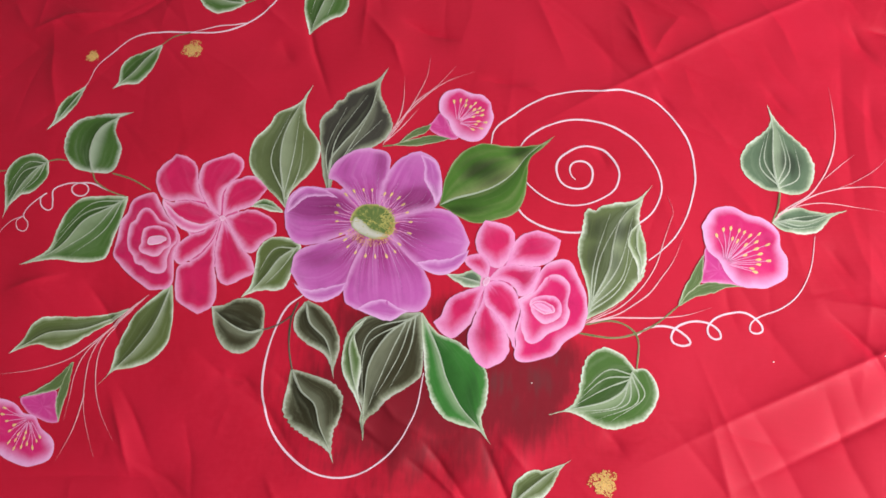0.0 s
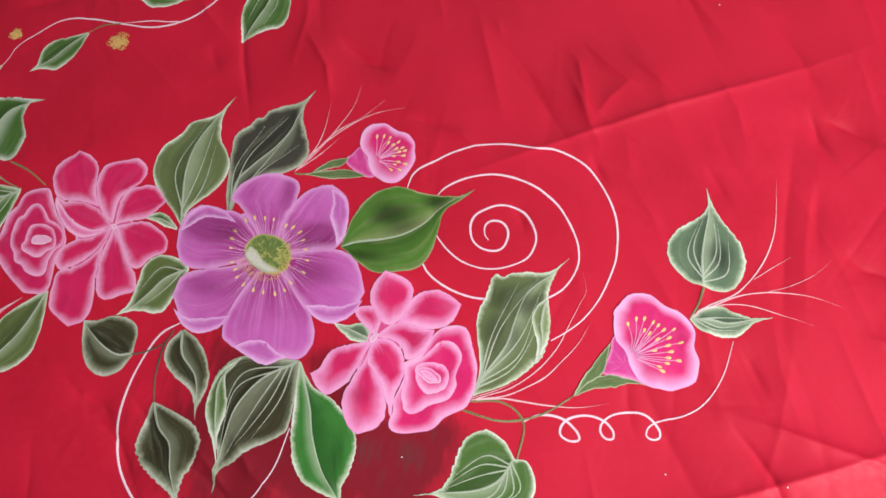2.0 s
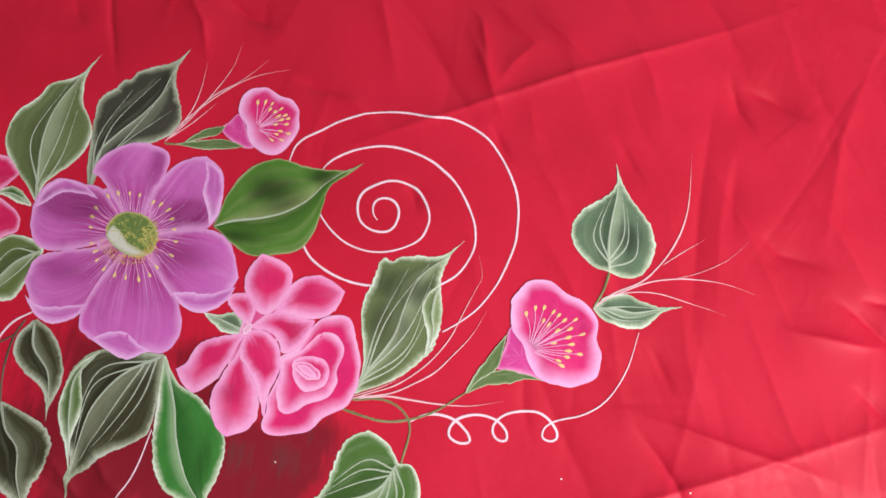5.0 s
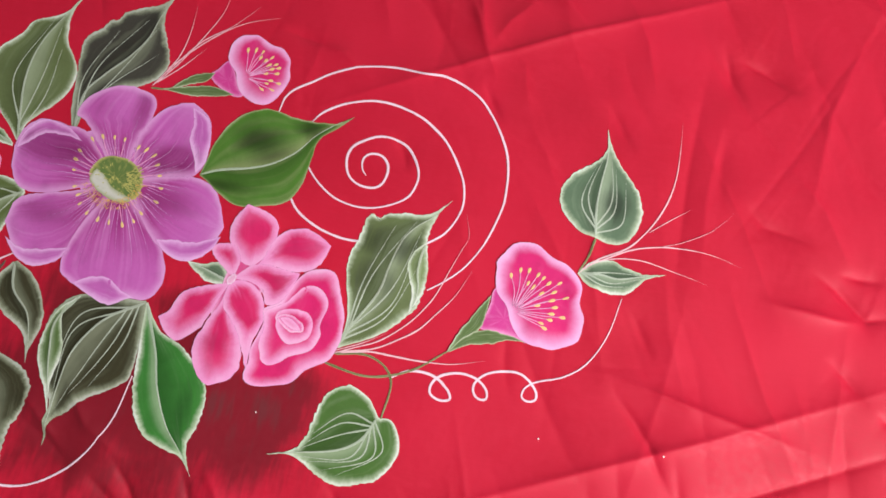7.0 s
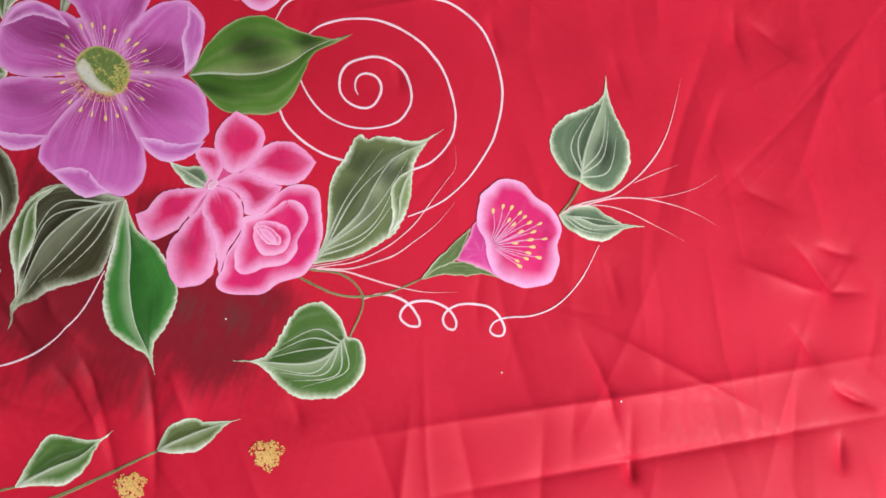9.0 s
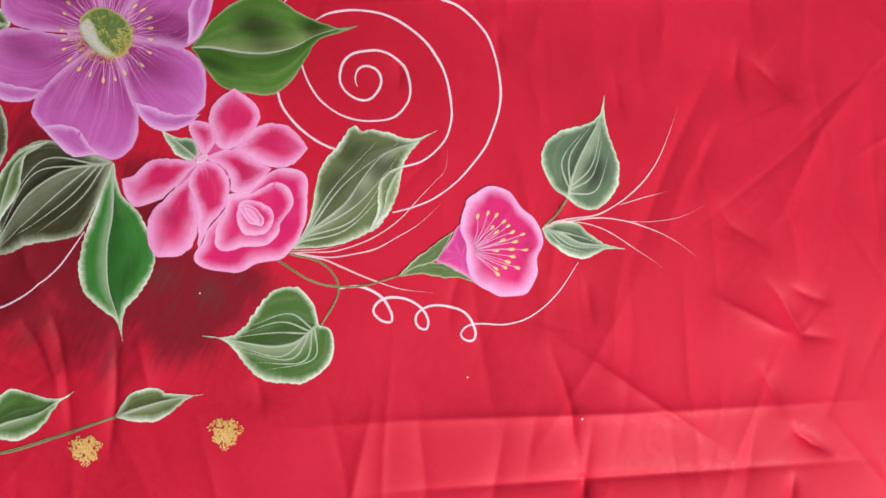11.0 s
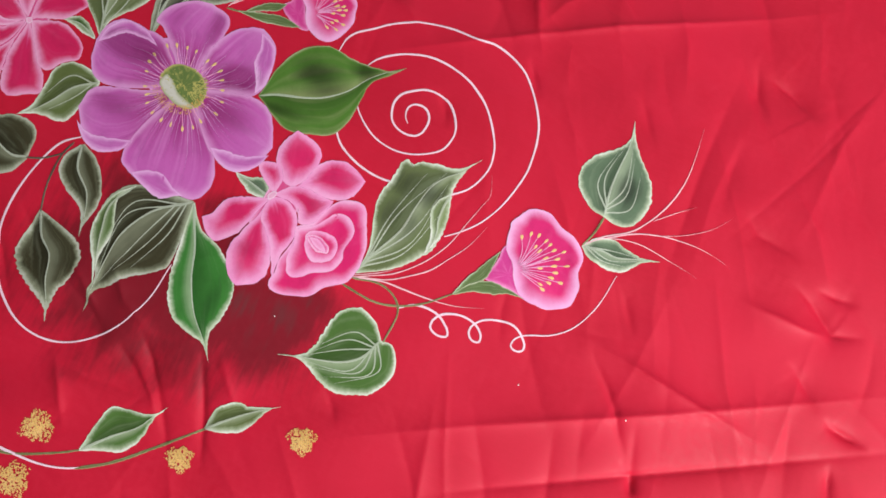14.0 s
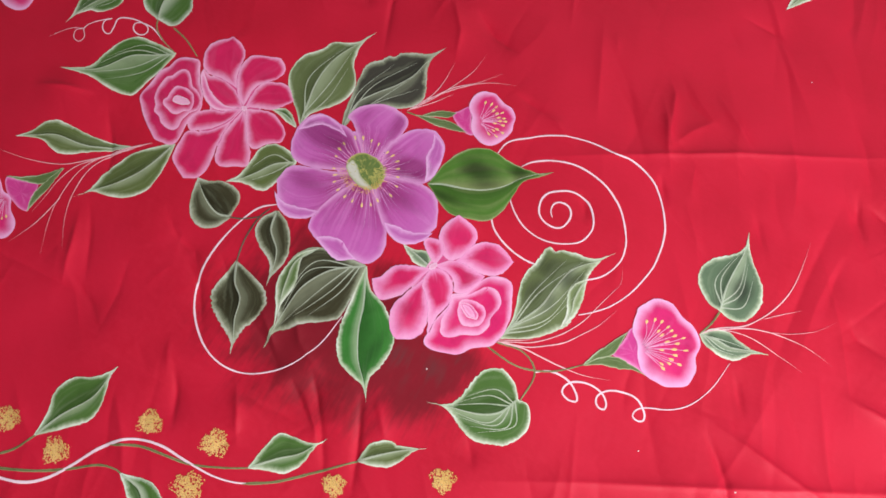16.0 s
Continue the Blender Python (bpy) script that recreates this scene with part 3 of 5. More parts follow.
def gold_dab(x, y, radius, seed):
    """Gold paint dabbed on with a sponge: many small ragged flakes."""
    rng = np.random.RandomState(seed)
    places, faces, rims = [], [], []
    flakes = int(90 + 330 * radius)
    for _ in range(flakes):
        r, a = radius / 100 * rng.uniform(0, 1) ** 0.55, rng.uniform(0, 6.283)
        r *= 0.95 + 0.14 * math.sin(3 * a + seed) + 0.1 * math.sin(7 * a + 2 * seed)
        c = np.array([x / 100 + r * math.cos(a), y / 100 + r * math.sin(a) * 0.9])
        s = rng.uniform(0.0003, 0.0013) * (1.15 - 0.6 * r / (radius / 100))
        k = len(places)
        for j in range(7):
            t = 6.283 * j / 7
            v = c + s * rng.uniform(0.55, 1.3) * np.array([math.cos(t), math.sin(t)])
            places.append(v)
        places.append(c)
        rims += [0.0] * 7 + [0.8]
        faces += [(k + j, k + (j + 1) % 7, k + 7) for j in range(7)]
    xy = np.array(places)
    p = laid(xy, 1)
    p[:, 2] += np.repeat(rng.uniform(0, 0.0003, flakes), 8)
    ob = sheet("gold_dab", p, faces, GOLD, cloth, "sponged dab of gold paint", rim=rims, along=rng.uniform(0, 1, len(xy)), across=rng.uniform(0, 1, len(xy)))
    return tagged(ob, kind="stuff")


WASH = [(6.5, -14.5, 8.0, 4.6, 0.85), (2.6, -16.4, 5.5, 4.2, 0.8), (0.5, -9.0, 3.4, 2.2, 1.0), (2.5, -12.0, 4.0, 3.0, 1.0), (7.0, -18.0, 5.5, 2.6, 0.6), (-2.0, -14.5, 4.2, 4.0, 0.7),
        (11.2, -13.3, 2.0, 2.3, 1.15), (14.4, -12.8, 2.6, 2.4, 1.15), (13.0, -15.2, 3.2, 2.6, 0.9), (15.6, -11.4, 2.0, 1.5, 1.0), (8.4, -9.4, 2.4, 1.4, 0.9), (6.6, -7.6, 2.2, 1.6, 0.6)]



def cloth_sheet():
    n = (NX + 1) * (NY + 1)
    places = np.column_stack([GX.ravel(), GY.ravel(), HEIGHTS.ravel()])
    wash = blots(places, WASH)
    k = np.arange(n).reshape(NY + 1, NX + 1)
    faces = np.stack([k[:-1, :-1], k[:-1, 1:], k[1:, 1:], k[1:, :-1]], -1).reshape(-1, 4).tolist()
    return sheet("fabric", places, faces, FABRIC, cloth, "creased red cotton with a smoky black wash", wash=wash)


fabric = cloth_sheet()


# ---- painted lines ----
stroke("tendril", [(17.05, 3.67), (16.67, 4.11), (16.58, 4.72), (16.81, 5.13), (17.3, 5.3), (17.83, 5.22), (18.29, 4.8), (18.45, 4.2), (18.35, 3.57), (18.09, 3.11), (17.5, 2.88), (16.69, 2.95), (16, 3.33), (15.62, 3.93), (15.46, 4.82), (15.7, 5.54), (16.32, 6.07), (17.22, 6.56), (18.22, 6.64), (19.29, 6.31), (20.05, 5.52), (20.53, 4.56), (20.57, 3.74), (20.22, 2.78), (19.38, 2.11), (18.11, 1.56), (16.76, 1.41), (15.29, 1.72), (14.11, 2.42), (13.17, 3.3), (12.62, 4.05)], 1.75, WHITE, cloth, 0, 0.7, label="curling white painted line")
stroke("tendril", [(12.32, 6.68), (12.91, 7.52), (13.79, 8.18), (14.9, 8.71), (16.47, 9.1), (18.12, 9.02), (19.84, 8.53), (20.98, 7.86), (21.93, 7.09), (22.81, 5.98), (23.57, 4.67), (23.87, 3.7), (23.94, 2.7), (23.64, 1.65), (23.15, 0.77), (22.67, 0.29), (22, -0.23)], 1.75, WHITE, cloth, 0.4, 0.8, label="curling white painted line")
stroke("tendril", [(17.67, -0.88), (17.09, -0.95), (16.09, -0.89), (14.83, -0.59), (13.71, -0.1), (12.88, 0.48), (12.19, 1.35)], 1.75, WHITE, cloth, 0.4, 0.8, label="curling white painted line")
stroke("tendril", [(9.91, 7.11), (10.09, 8.24), (10.67, 9), (11.75, 9.75), (12.82, 10.54), (14.33, 11.27), (15.9, 11.7), (17.52, 11.86), (19.39, 11.76), (20.8, 11.85), (22.3, 11.44), (23.64, 10.7), (24.62, 9.65), (25.42, 8.51), (26.12, 7.16), (26.48, 5.78), (26.6, 4.38), (26.59, 3.37), (26.23, 1.71), (25.73, 0.25), (24.87, -1.27), (23.77, -2.43), (22.79, -3.22)], 1.75, WHITE, cloth, 0.8, 0.6, label="curling white painted line")
stroke("tendril", [(21.64, -9.34), (22.63, -8.65), (23.78, -8.5), (24.82, -8.79), (25.74, -9.69), (25.02, -10.01), (24.29, -9.55), (24.66, -8.62), (25.76, -8.11), (26.85, -8.13), (27.62, -8.52), (28.03, -9.25), (27.41, -9.39), (26.98, -8.79), (27.44, -7.95), (28.41, -7.45), (29.66, -7.29), (30.53, -7.72), (31.09, -8.49), (30.78, -8.89), (30.18, -8.82), (30.22, -8.16), (30.95, -7.58), (32.53, -6.94), (33.84, -5.78), (34.81, -3.76), (35.3, -1.26)], 1.7575, WHITE, cloth, 0, 0.3, label="curling white painted line")
stroke("tendril", [(-25.42, 3.31), (-27.12, 4.06), (-28.57, 4.08), (-29.12, 3.63), (-28.75, 3.01), (-27.91, 2.83), (-27.38, 3.33), (-27.86, 4.01), (-29.45, 4.09), (-30.89, 3.48), (-30.77, 2.41), (-30.74, 1.46), (-31.66, 1.69), (-32.04, 2.59), (-31.4, 3.15), (-31.82, 2.93), (-32.99, 1.87), (-33.42, 0.92), (-32.75, 0.08), (-32.99, -0.64), (-33.76, -0.36), (-34, 0.42), (-33.34, 0.86), (-34.47, 0.42), (-35.27, -0.41), (-35.96, -1.46)], 1.3875, WHITE, cloth, 0, 0.3, label="curling white painted line")
stroke("tendril", [(-5.52, -6.23), (-7.03, -7.47), (-7.98, -9.9), (-8.4, -12.51), (-8.3, -14.82), (-7.32, -17.27), (-5.66, -19.18), (-3.4, -20.59), (-1.06, -20.94), (1.14, -20.24), (3.26, -18.36), (4.66, -15.71), (5.15, -12.6)], 1.85, WHITE, cloth, 0, 0.5, label="curling white painted line")
stroke("tendril", [(-10.4, 24.79), (-11.43, 22.81), (-12.43, 21.61), (-14.56, 20.28), (-16.79, 19.65), (-19.44, 19.72), (-23.04, 19.97), (-25.68, 19.6), (-27.52, 18.1), (-29.05, 16.6), (-29.65, 15.07), (-30.08, 14.22)], 1.85, WHITE, cloth, 0, 0.4, label="curling white painted line")
stroke("tendril", [(-14.03, 20.56), (-15.45, 20.39), (-16.89, 20.34), (-18.6, 19.99), (-20.31, 19.64)], 1.295, WHITE, cloth, 0.4, 0.3, label="curling white painted line")
stroke("stem", [(-14.52, 22.75), (-13.05, 23.22), (-11.38, 23.82)], 1.5, STEM, cloth, 0.8, 0.6, label="olive painted stem")
stroke("stem", [(-19.73, 19.74), (-21.45, 19.38), (-22.72, 18.44)], 1.48, STEM, cloth, 0.8, 0.6, label="olive painted stem")
stroke("tendril", [(-18.85, -38.21), (-16.05, -37.84), (-12.84, -37.28), (-10.72, -36.55), (-9.28, -35.37), (-8.17, -33.77), (-6.92, -31.57), (-5.65, -30.12), (-4.24, -29.27), (-2.25, -28.82), (0.06, -28.85), (2.81, -28.77), (5.13, -28.12), (7.68, -26.6)], 2.4975, WHITE, cloth, 0.4, 0.5, label="curling white painted line")
stroke("stem", [(5.16, -28.15), (7.48, -26.71), (9.9, -24.57), (11.26, -23.3), (12.38, -22.25)], 2.22, STEM, cloth, 0.8, 0.6, label="olive painted stem")
stroke("stem", [(-15.2, -37.39), (-13.33, -36.69), (-10.67, -35.51), (-8.24, -34.06), (-6.15, -32.58), (-4.71, -32.16), (-3.69, -32.21)], 2.22, STEM, cloth, 0, 0.7, label="olive painted stem")
stroke("stem", [(-6.3, -30.83), (-3.92, -29.71), (-1.36, -29.26), (0.65, -28.89), (3.25, -27.79), (5.09, -26.8)], 2.035, STEM, cloth, 0, 0.6, label="olive painted stem")
stroke("stem", [(-15.5, -37.03), (-14.1, -35.77), (-13.12, -34.73), (-12.26, -33.09)], 2.22, STEM, cloth, 0, 0.7, label="olive painted stem")
stroke("spray_stalk", [(0.29, 7.37), (1.53, 9.69), (1.89, 11.59), (1.84, 14.04)], 1, THIN_WHITE, cloth, 1.2, 0.15, label="thin pale painted spray stalk")
stroke("spray_stalk", [(0.29, 7.37), (1.8, 9.5), (3.11, 12), (3.91, 13.99), (4.12, 16.08)], 1, THIN_WHITE, cloth, 1.2, 0.15, label="thin pale painted spray stalk")
stroke("spray_stalk", [(0.99, 8.47), (2.86, 11.26), (4.85, 12.94), (6.49, 14.81)], 1, THIN_WHITE, cloth, 1.2, 0.15, label="thin pale painted spray stalk")
stroke("spray_stalk", [(1.08, 8.94), (3.44, 11.58), (5.64, 13.28), (8.29, 14.25)], 1, THIN_WHITE, cloth, 1.2, 0.15, label="thin pale painted spray stalk")
stroke("spray_stalk", [(0.48, 7.63), (1.93, 9.06), (3.41, 10.88)], 1, THIN_WHITE, cloth, 1.2, 0.15, label="thin pale painted spray stalk")
stroke("spray_stalk", [(17.84, -8.44), (19.03, -7.84), (20.39, -7.14), (21.66, -6.04), (22.57, -4.93), (23.4, -3.45), (23.99, -1.62), (24.48, -0.17), (24.78, 0.86), (24.31, 2.37)], 1.04, THIN_WHITE, cloth, 1.2, 0.12, label="thin pale painted spray stalk")
stroke("spray_stalk", [(17.83, -8.4), (20.13, -7.71), (21.63, -6.79), (22.76, -5.91), (23.65, -4.73), (24.68, -3.22), (25.46, -1.36)], 1.2, THIN_WHITE, cloth, 1.2, 0.12, label="thin pale painted spray stalk")
stroke("spray_stalk", [(17.85, -8.51), (19.81, -7.95), (21.3, -7.89), (23.16, -7.86), (25.33, -7.63), (27.4, -6.98)], 1.28, THIN_WHITE, cloth, 1.2, 0.12, label="thin pale painted spray stalk")
stroke("spray_stalk", [(17.75, -8.31), (19.39, -7.48), (20.89, -6.48)], 0.8, THIN_WHITE, cloth, 1.2, 0.12, label="thin pale painted spray stalk")
stroke("spray_stalk", [(32.31, -0.11), (33.43, 1.05), (35.11, 2.12), (36.06, 3.26), (36.81, 4.56), (37.36, 6.04), (37.65, 7.68), (37.67, 9.72), (37.55, 11.77)], 1.2, THIN_WHITE, cloth, 1.2, 0.12, label="thin pale painted spray stalk")
stroke("spray_stalk", [(36.39, 3.51), (37.21, 4.24), (38.03, 4.97), (38.97, 5.72)], 0.72, THIN_WHITE, cloth, 1.2, 0.12, label="thin pale painted spray stalk")
stroke("spray_stalk", [(32.29, 0.08), (33.78, 1.11), (35.47, 2.11), (37.22, 2.65), (38.82, 2.86), (40.8, 2.76), (42.61, 2.33)], 1.12, THIN_WHITE, cloth, 1.2, 0.12, label="thin pale painted spray stalk")
stroke("spray_stalk", [(37.22, 2.65), (38.76, 3.35), (40.28, 4.31), (41.25, 5.34), (41.72, 6.01)], 0.56, THIN_WHITE, cloth, 1.2, 0.12, label="thin pale painted spray stalk")
stroke("spray_stalk", [(33.44, 0.97), (34.84, 1.38), (36.28, 1.49), (38.11, 1.21), (39.75, 0.91), (40.66, 0.7)], 0.88, THIN_WHITE, cloth, 1.2, 0.12, label="thin pale painted spray stalk")
stroke("spray_stalk", [(-19.75, -6.4), (-22.58, -9.06), (-24.37, -10.88), (-26.23, -12.31), (-29.26, -13.32), (-32.99, -13.87)], 1, THIN_WHITE, cloth, 3, 0.15, label="thin pale painted spray stalk")
stroke("spray_stalk", [(-20.08, -6.65), (-23.04, -9.47), (-24.15, -11.96), (-24.09, -14.86), (-23.5, -17.2), (-22.05, -20.26)], 1, THIN_WHITE, cloth, 3, 0.15, label="thin pale painted spray stalk")
stroke("spray_stalk", [(-20.97, -7.68), (-22.55, -9.21), (-23.45, -11.45), (-23.14, -14.35), (-22.15, -16.68), (-20.46, -19.01)], 1, THIN_WHITE, cloth, 3, 0.15, label="thin pale painted spray stalk")
stroke("spray_stalk", [(-23.02, -9.57), (-24.73, -11.73), (-25.29, -13.69), (-25.31, -15.38), (-25.43, -17.5)], 1, THIN_WHITE, cloth, 3, 0.15, label="thin pale painted spray stalk")
stroke("spray_stalk", [(-23.94, -15.09), (-24.29, -17.69), (-24.83, -19.33), (-25.46, -20.73)], 1, THIN_WHITE, cloth, 3, 0.15, label="thin pale painted spray stalk")
stroke("spray_stalk", [(-20.55, -7.01), (-22.62, -8.86), (-23.82, -10.97)], 1, THIN_WHITE, cloth, 3, 0.15, label="thin pale painted spray stalk")
stroke("stem", [(17.77, -8.52), (19.73, -8.17), (21.14, -8.64), (21.84, -9.73), (21.67, -11.92)], 1.5725, STEM, cloth, 1.5, 0.7, label="olive painted stem")
stroke("stem", [(17.12, -9.16), (19.71, -9.51), (21.43, -9.21), (23.15, -8.38), (25.02, -6.78)], 1.5725, STEM, cloth, 1.5, 0.7, label="olive painted stem")
stroke("stem", [(-8.98, -9.37), (-7.83, -8.99), (-6.79, -8.34), (-6.24, -7.85)], 1.5, STEM_DARK, cloth, 1.5, 0.7, label="dark painted stem")
stroke("stem", [(-5.97, -6.89), (-6.45, -8.33), (-6.42, -10.64), (-5.84, -13.06)], 1.6, STEM_DARK, cloth, 1.5, 0.7, label="dark painted stem")
stroke("stem", [(-32.12, 6.37), (-31.15, 6.53), (-30.23, 6.4)], 1.5725, STEM, cloth, 1.5, 0.7, label="olive painted stem")
stroke("stem", [(-27.36, 5.25), (-26.75, 4.22), (-25.25, 3.3), (-23.43, 2.67)], 1.5725, STEM, cloth, 1.5, 0.7, label="olive painted stem")
stroke("stem", [(-25.3, 5.05), (-23.19, 4.4), (-21.13, 3.31)], 1.5725, STEM, cloth, 1.5, 0.7, label="olive painted stem")
stroke("stem", [(0.3, 7.22), (1.42, 7.31)], 1.5725, STEM, cloth, 1.5, 0.7, label="olive painted stem")
stroke("stem", [(33, 2.42), (32.74, 1.09), (32.28, -0.04)], 1.5725, STEM, cloth, 1.5, 0.7, label="olive painted stem")
stroke("stem", [(-38.08, 5.37), (-36.28, 5.46)], 1.5725, STEM, cloth, 1.5, 0.7, label="olive painted stem")

# ---- painted leaves ----
leaf("sage green painted leaf with a pale edge", (0.125, 0.165, 0.062),
     [(-8.16, 1.55), (-9.11, 2.59), (-10.41, 3.71), (-11.52, 4.89), (-12.08, 6.18), (-12.09, 7.11), (-11.82, 8.32), (-11.15, 9.03), (-10.54, 9.69), (-9.92, 10.84), (-8.72, 11.4), (-7.77, 12.02), (-7.33, 12.81), (-6.72, 13.77)],
     [(-7.99, 1.58), (-7.83, 2.8), (-7.06, 3.82), (-6.07, 4.87), (-5.51, 5.87), (-5.35, 7.03), (-5.79, 8.1), (-6.74, 9.34), (-7.16, 10.45), (-7.31, 11.62), (-7.17, 12.59), (-6.72, 13.77)],
     [(-8.08, 1.57), (-8.62, 3.78), (-9.07, 5.97), (-9.11, 7.81), (-8.77, 9.5), (-7.98, 11.28), (-6.72, 13.77)],
     0.3, 3, 2, LEAF, 1)
leaf("charcoal green painted leaf with a pale edge", (0.052, 0.05, 0.038),
     [(-4.35, 3.02), (-4.96, 4.61), (-5.29, 6.58), (-5.58, 8.14), (-5.78, 9.73), (-5.43, 10.49), (-4.71, 11.07), (-4.33, 11.74), (-3.65, 12.03), (-3.39, 12.69), (-2.6, 13.05), (-1.58, 13.44), (-0.7, 13.81), (0.31, 15.01)],
     [(-4.11, 2.98), (-3.68, 5.04), (-2.12, 6.41), (-0.39, 7.23), (0.68, 8.08), (1.04, 9.41), (0.27, 11.13), (-0.26, 12.46), (-0.24, 13.78), (0.31, 15.01)],
     [(-4.21, 3), (-4.38, 5.82), (-3.37, 7.57), (-2.08, 9.15), (-1.05, 10.93), (-0.6, 12.87), (0.31, 15.01)],
     1.2, 4, 2, LEAF_DARK, 1)
leaf("grass green painted leaf with a pale edge", (0.075, 0.19, 0.025),
     [(5.69, 1.56), (5.94, 2.91), (6.06, 4), (6.58, 5.17), (7.34, 6.3), (8.25, 6.88), (9.44, 7.17), (10.75, 6.95), (12.24, 6.84), (13.47, 6.88), (14.66, 7.07), (15.34, 7.7)],
     [(5.71, 1.48), (6.44, 1.1), (7.45, 0.44), (8.63, -0.1), (9.66, -0.12), (10.81, 0.2), (11.92, 0.6), (12.7, 1.56), (13.03, 3.07), (13.05, 4.33), (13.2, 5.42), (13.67, 6.05), (14.52, 6.79), (15.34, 7.7)],
     [(5.7, 1.52), (7, 2.12), (8.94, 2.62), (10.43, 3.25), (11.81, 4.33), (12.9, 5.79), (14.1, 6.85), (15.34, 7.7)],
     0.2, 0, 2.6, LEAF_THIN, -1)
leaf("sage green painted leaf with a pale edge", (0.125, 0.165, 0.062),
     [(17.84, -7.96), (18.06, -6.91), (18.03, -5.97), (17.79, -4.88), (17.46, -3.78), (17.25, -2.85), (17.3, -1.86), (17.54, -0.83), (17.63, -0.21), (17.73, 0.61), (18.01, 1.1), (18.63, 0.97), (19.15, 1.34), (19.9, 1.47), (20.38, 1.64), (21.23, 1.67), (22.14, 1.99), (22.63, 2.47), (23.27, 3.15)],
     [(17.95, -8.12), (18.97, -7.59), (19.98, -6.99), (20.79, -6.39), (21.57, -5.61), (22.31, -4.61), (22.56, -3.42), (22.64, -2.45), (22.49, -1.51), (22.22, -0.78), (22.15, -0), (22.18, 0.79), (22.33, 1.42), (22.61, 2.19), (23.27, 3.15)],
     [(17.9, -8.06), (18.38, -6.66), (19.45, -4.57), (19.8, -3.54), (20.04, -1.95), (20.47, -0.3), (21.21, 0.82), (22.19, 1.71), (23.27, 3.15)],
     1.2, 5, 2, LEAF, 1)
leaf("pale green painted leaf fold", (0.2, 0.27, 0.11),
     [(22.06, -0.14), (21.52, -0.71), (21.19, -1.55), (21.23, -2.12), (21.57, -2.84), (21.83, -3.55), (21.91, -4.49), (21.83, -5.19)],
     [(22.13, -0.12), (22.49, -1.51), (22.6, -2.65), (22.49, -3.62), (21.83, -5.19)],
     [(22.1, -0.13), (21.94, -1.1), (21.93, -2.19), (22.16, -3.11), (22.16, -4.06), (21.83, -5.19)],
     0.2, 0, 3.2, LEAF, 1)
leaf("grey-green painted leaf with a pale edge", (0.12, 0.19, 0.11),
     [(33, 2.42), (31.75, 2.78), (30.45, 4.01), (30.23, 5.5), (30.92, 6.73), (32.3, 7.86), (32.8, 8.86), (32.59, 10.26)],
     [(33, 2.42), (34.04, 2.22), (35.21, 2.73), (35.81, 4.41), (35.32, 6.14), (34.02, 7.66), (33.12, 8.96), (32.59, 10.26)],
     [(33, 2.42), (32.72, 4.46), (32.76, 6.34), (32.89, 8.2), (32.59, 10.26)],
     1.1, 5, 2, LEAF, 1)
leaf("grey-green painted leaf with a pale edge", (0.12, 0.19, 0.11),
     [(32.23, -0.14), (33.1, 0.85), (34.37, 1.12), (35.39, 0.79), (36.61, 0.64), (37.86, 0.86)],
     [(32.23, -0.18), (32.98, -0.79), (34.41, -1.12), (35.66, -0.89), (36.58, 0.22), (37.86, 0.86)],
     [(32.23, -0.14), (33.67, 0.05), (34.91, -0.01), (36.26, 0.41), (37.86, 0.86)],
     0.5, 3, 2, LEAF, 1)
leaf("deep green painted leaf with a pale edge", (0.068, 0.15, 0.03),
     [(21.46, -11.79), (20.55, -10.73), (19.19, -10.28), (17.9, -11.14), (17.47, -12.68), (17.21, -13.98), (16.49, -14.95), (15, -15.55)],
     [(21.54, -11.88), (22.42, -11.89), (23.1, -12.94), (23.15, -14.13), (22.33, -15.57), (21.3, -16.03), (19.84, -16.5), (18.39, -16.06), (16.7, -15.28), (15, -15.55)],
     [(21.46, -11.83), (20.72, -13.44), (19.24, -14.43), (16.7, -15.07), (15, -15.55)],
     1.2, 7, 2, LEAF, 1)
leaf("bright green painted leaf with a pale edge", (0.04, 0.19, 0.03),
     [(4.68, -7.82), (5, -10.79), (5.55, -13.92), (6.46, -15.65), (7.61, -16.38), (9.4, -16.83), (9.94, -17.15), (10.66, -17.96)],
     [(4.76, -7.73), (6.12, -9.38), (7.99, -10.17), (9.64, -11.58), (10.31, -12.89), (10.28, -14.65), (9.89, -15.95), (10.2, -17.14), (10.66, -17.96)],
     [(4.72, -7.82), (6.19, -10.76), (6.99, -12.99), (8.22, -15.15), (9.61, -16.61), (10.66, -17.96)],
     1.3, 0, 2.6, LEAF, -1)
leaf("blackish green painted leaf with a pale edge", (0.045, 0.043, 0.02),
     [(4.62, -7.68), (2.03, -7.86), (-0.1, -8.18), (-1.42, -9.53), (-1.73, -11.87), (-1.32, -13.23), (-0.51, -14.34), (0.28, -15.43), (0.28, -16.53), (0.51, -18.13)],
     [(4.77, -7.82), (5.04, -10.79), (4.94, -12.83), (3.63, -13.98), (2.53, -14.69), (1.47, -15.83), (0.74, -16.51), (0.51, -18.13)],
     [(4.67, -7.78), (2.15, -9.46), (0.68, -11.81), (0.45, -14.08), (0.49, -16.3), (0.51, -18.13)],
     0.9, 5, 2, LEAF_DARK, 1)
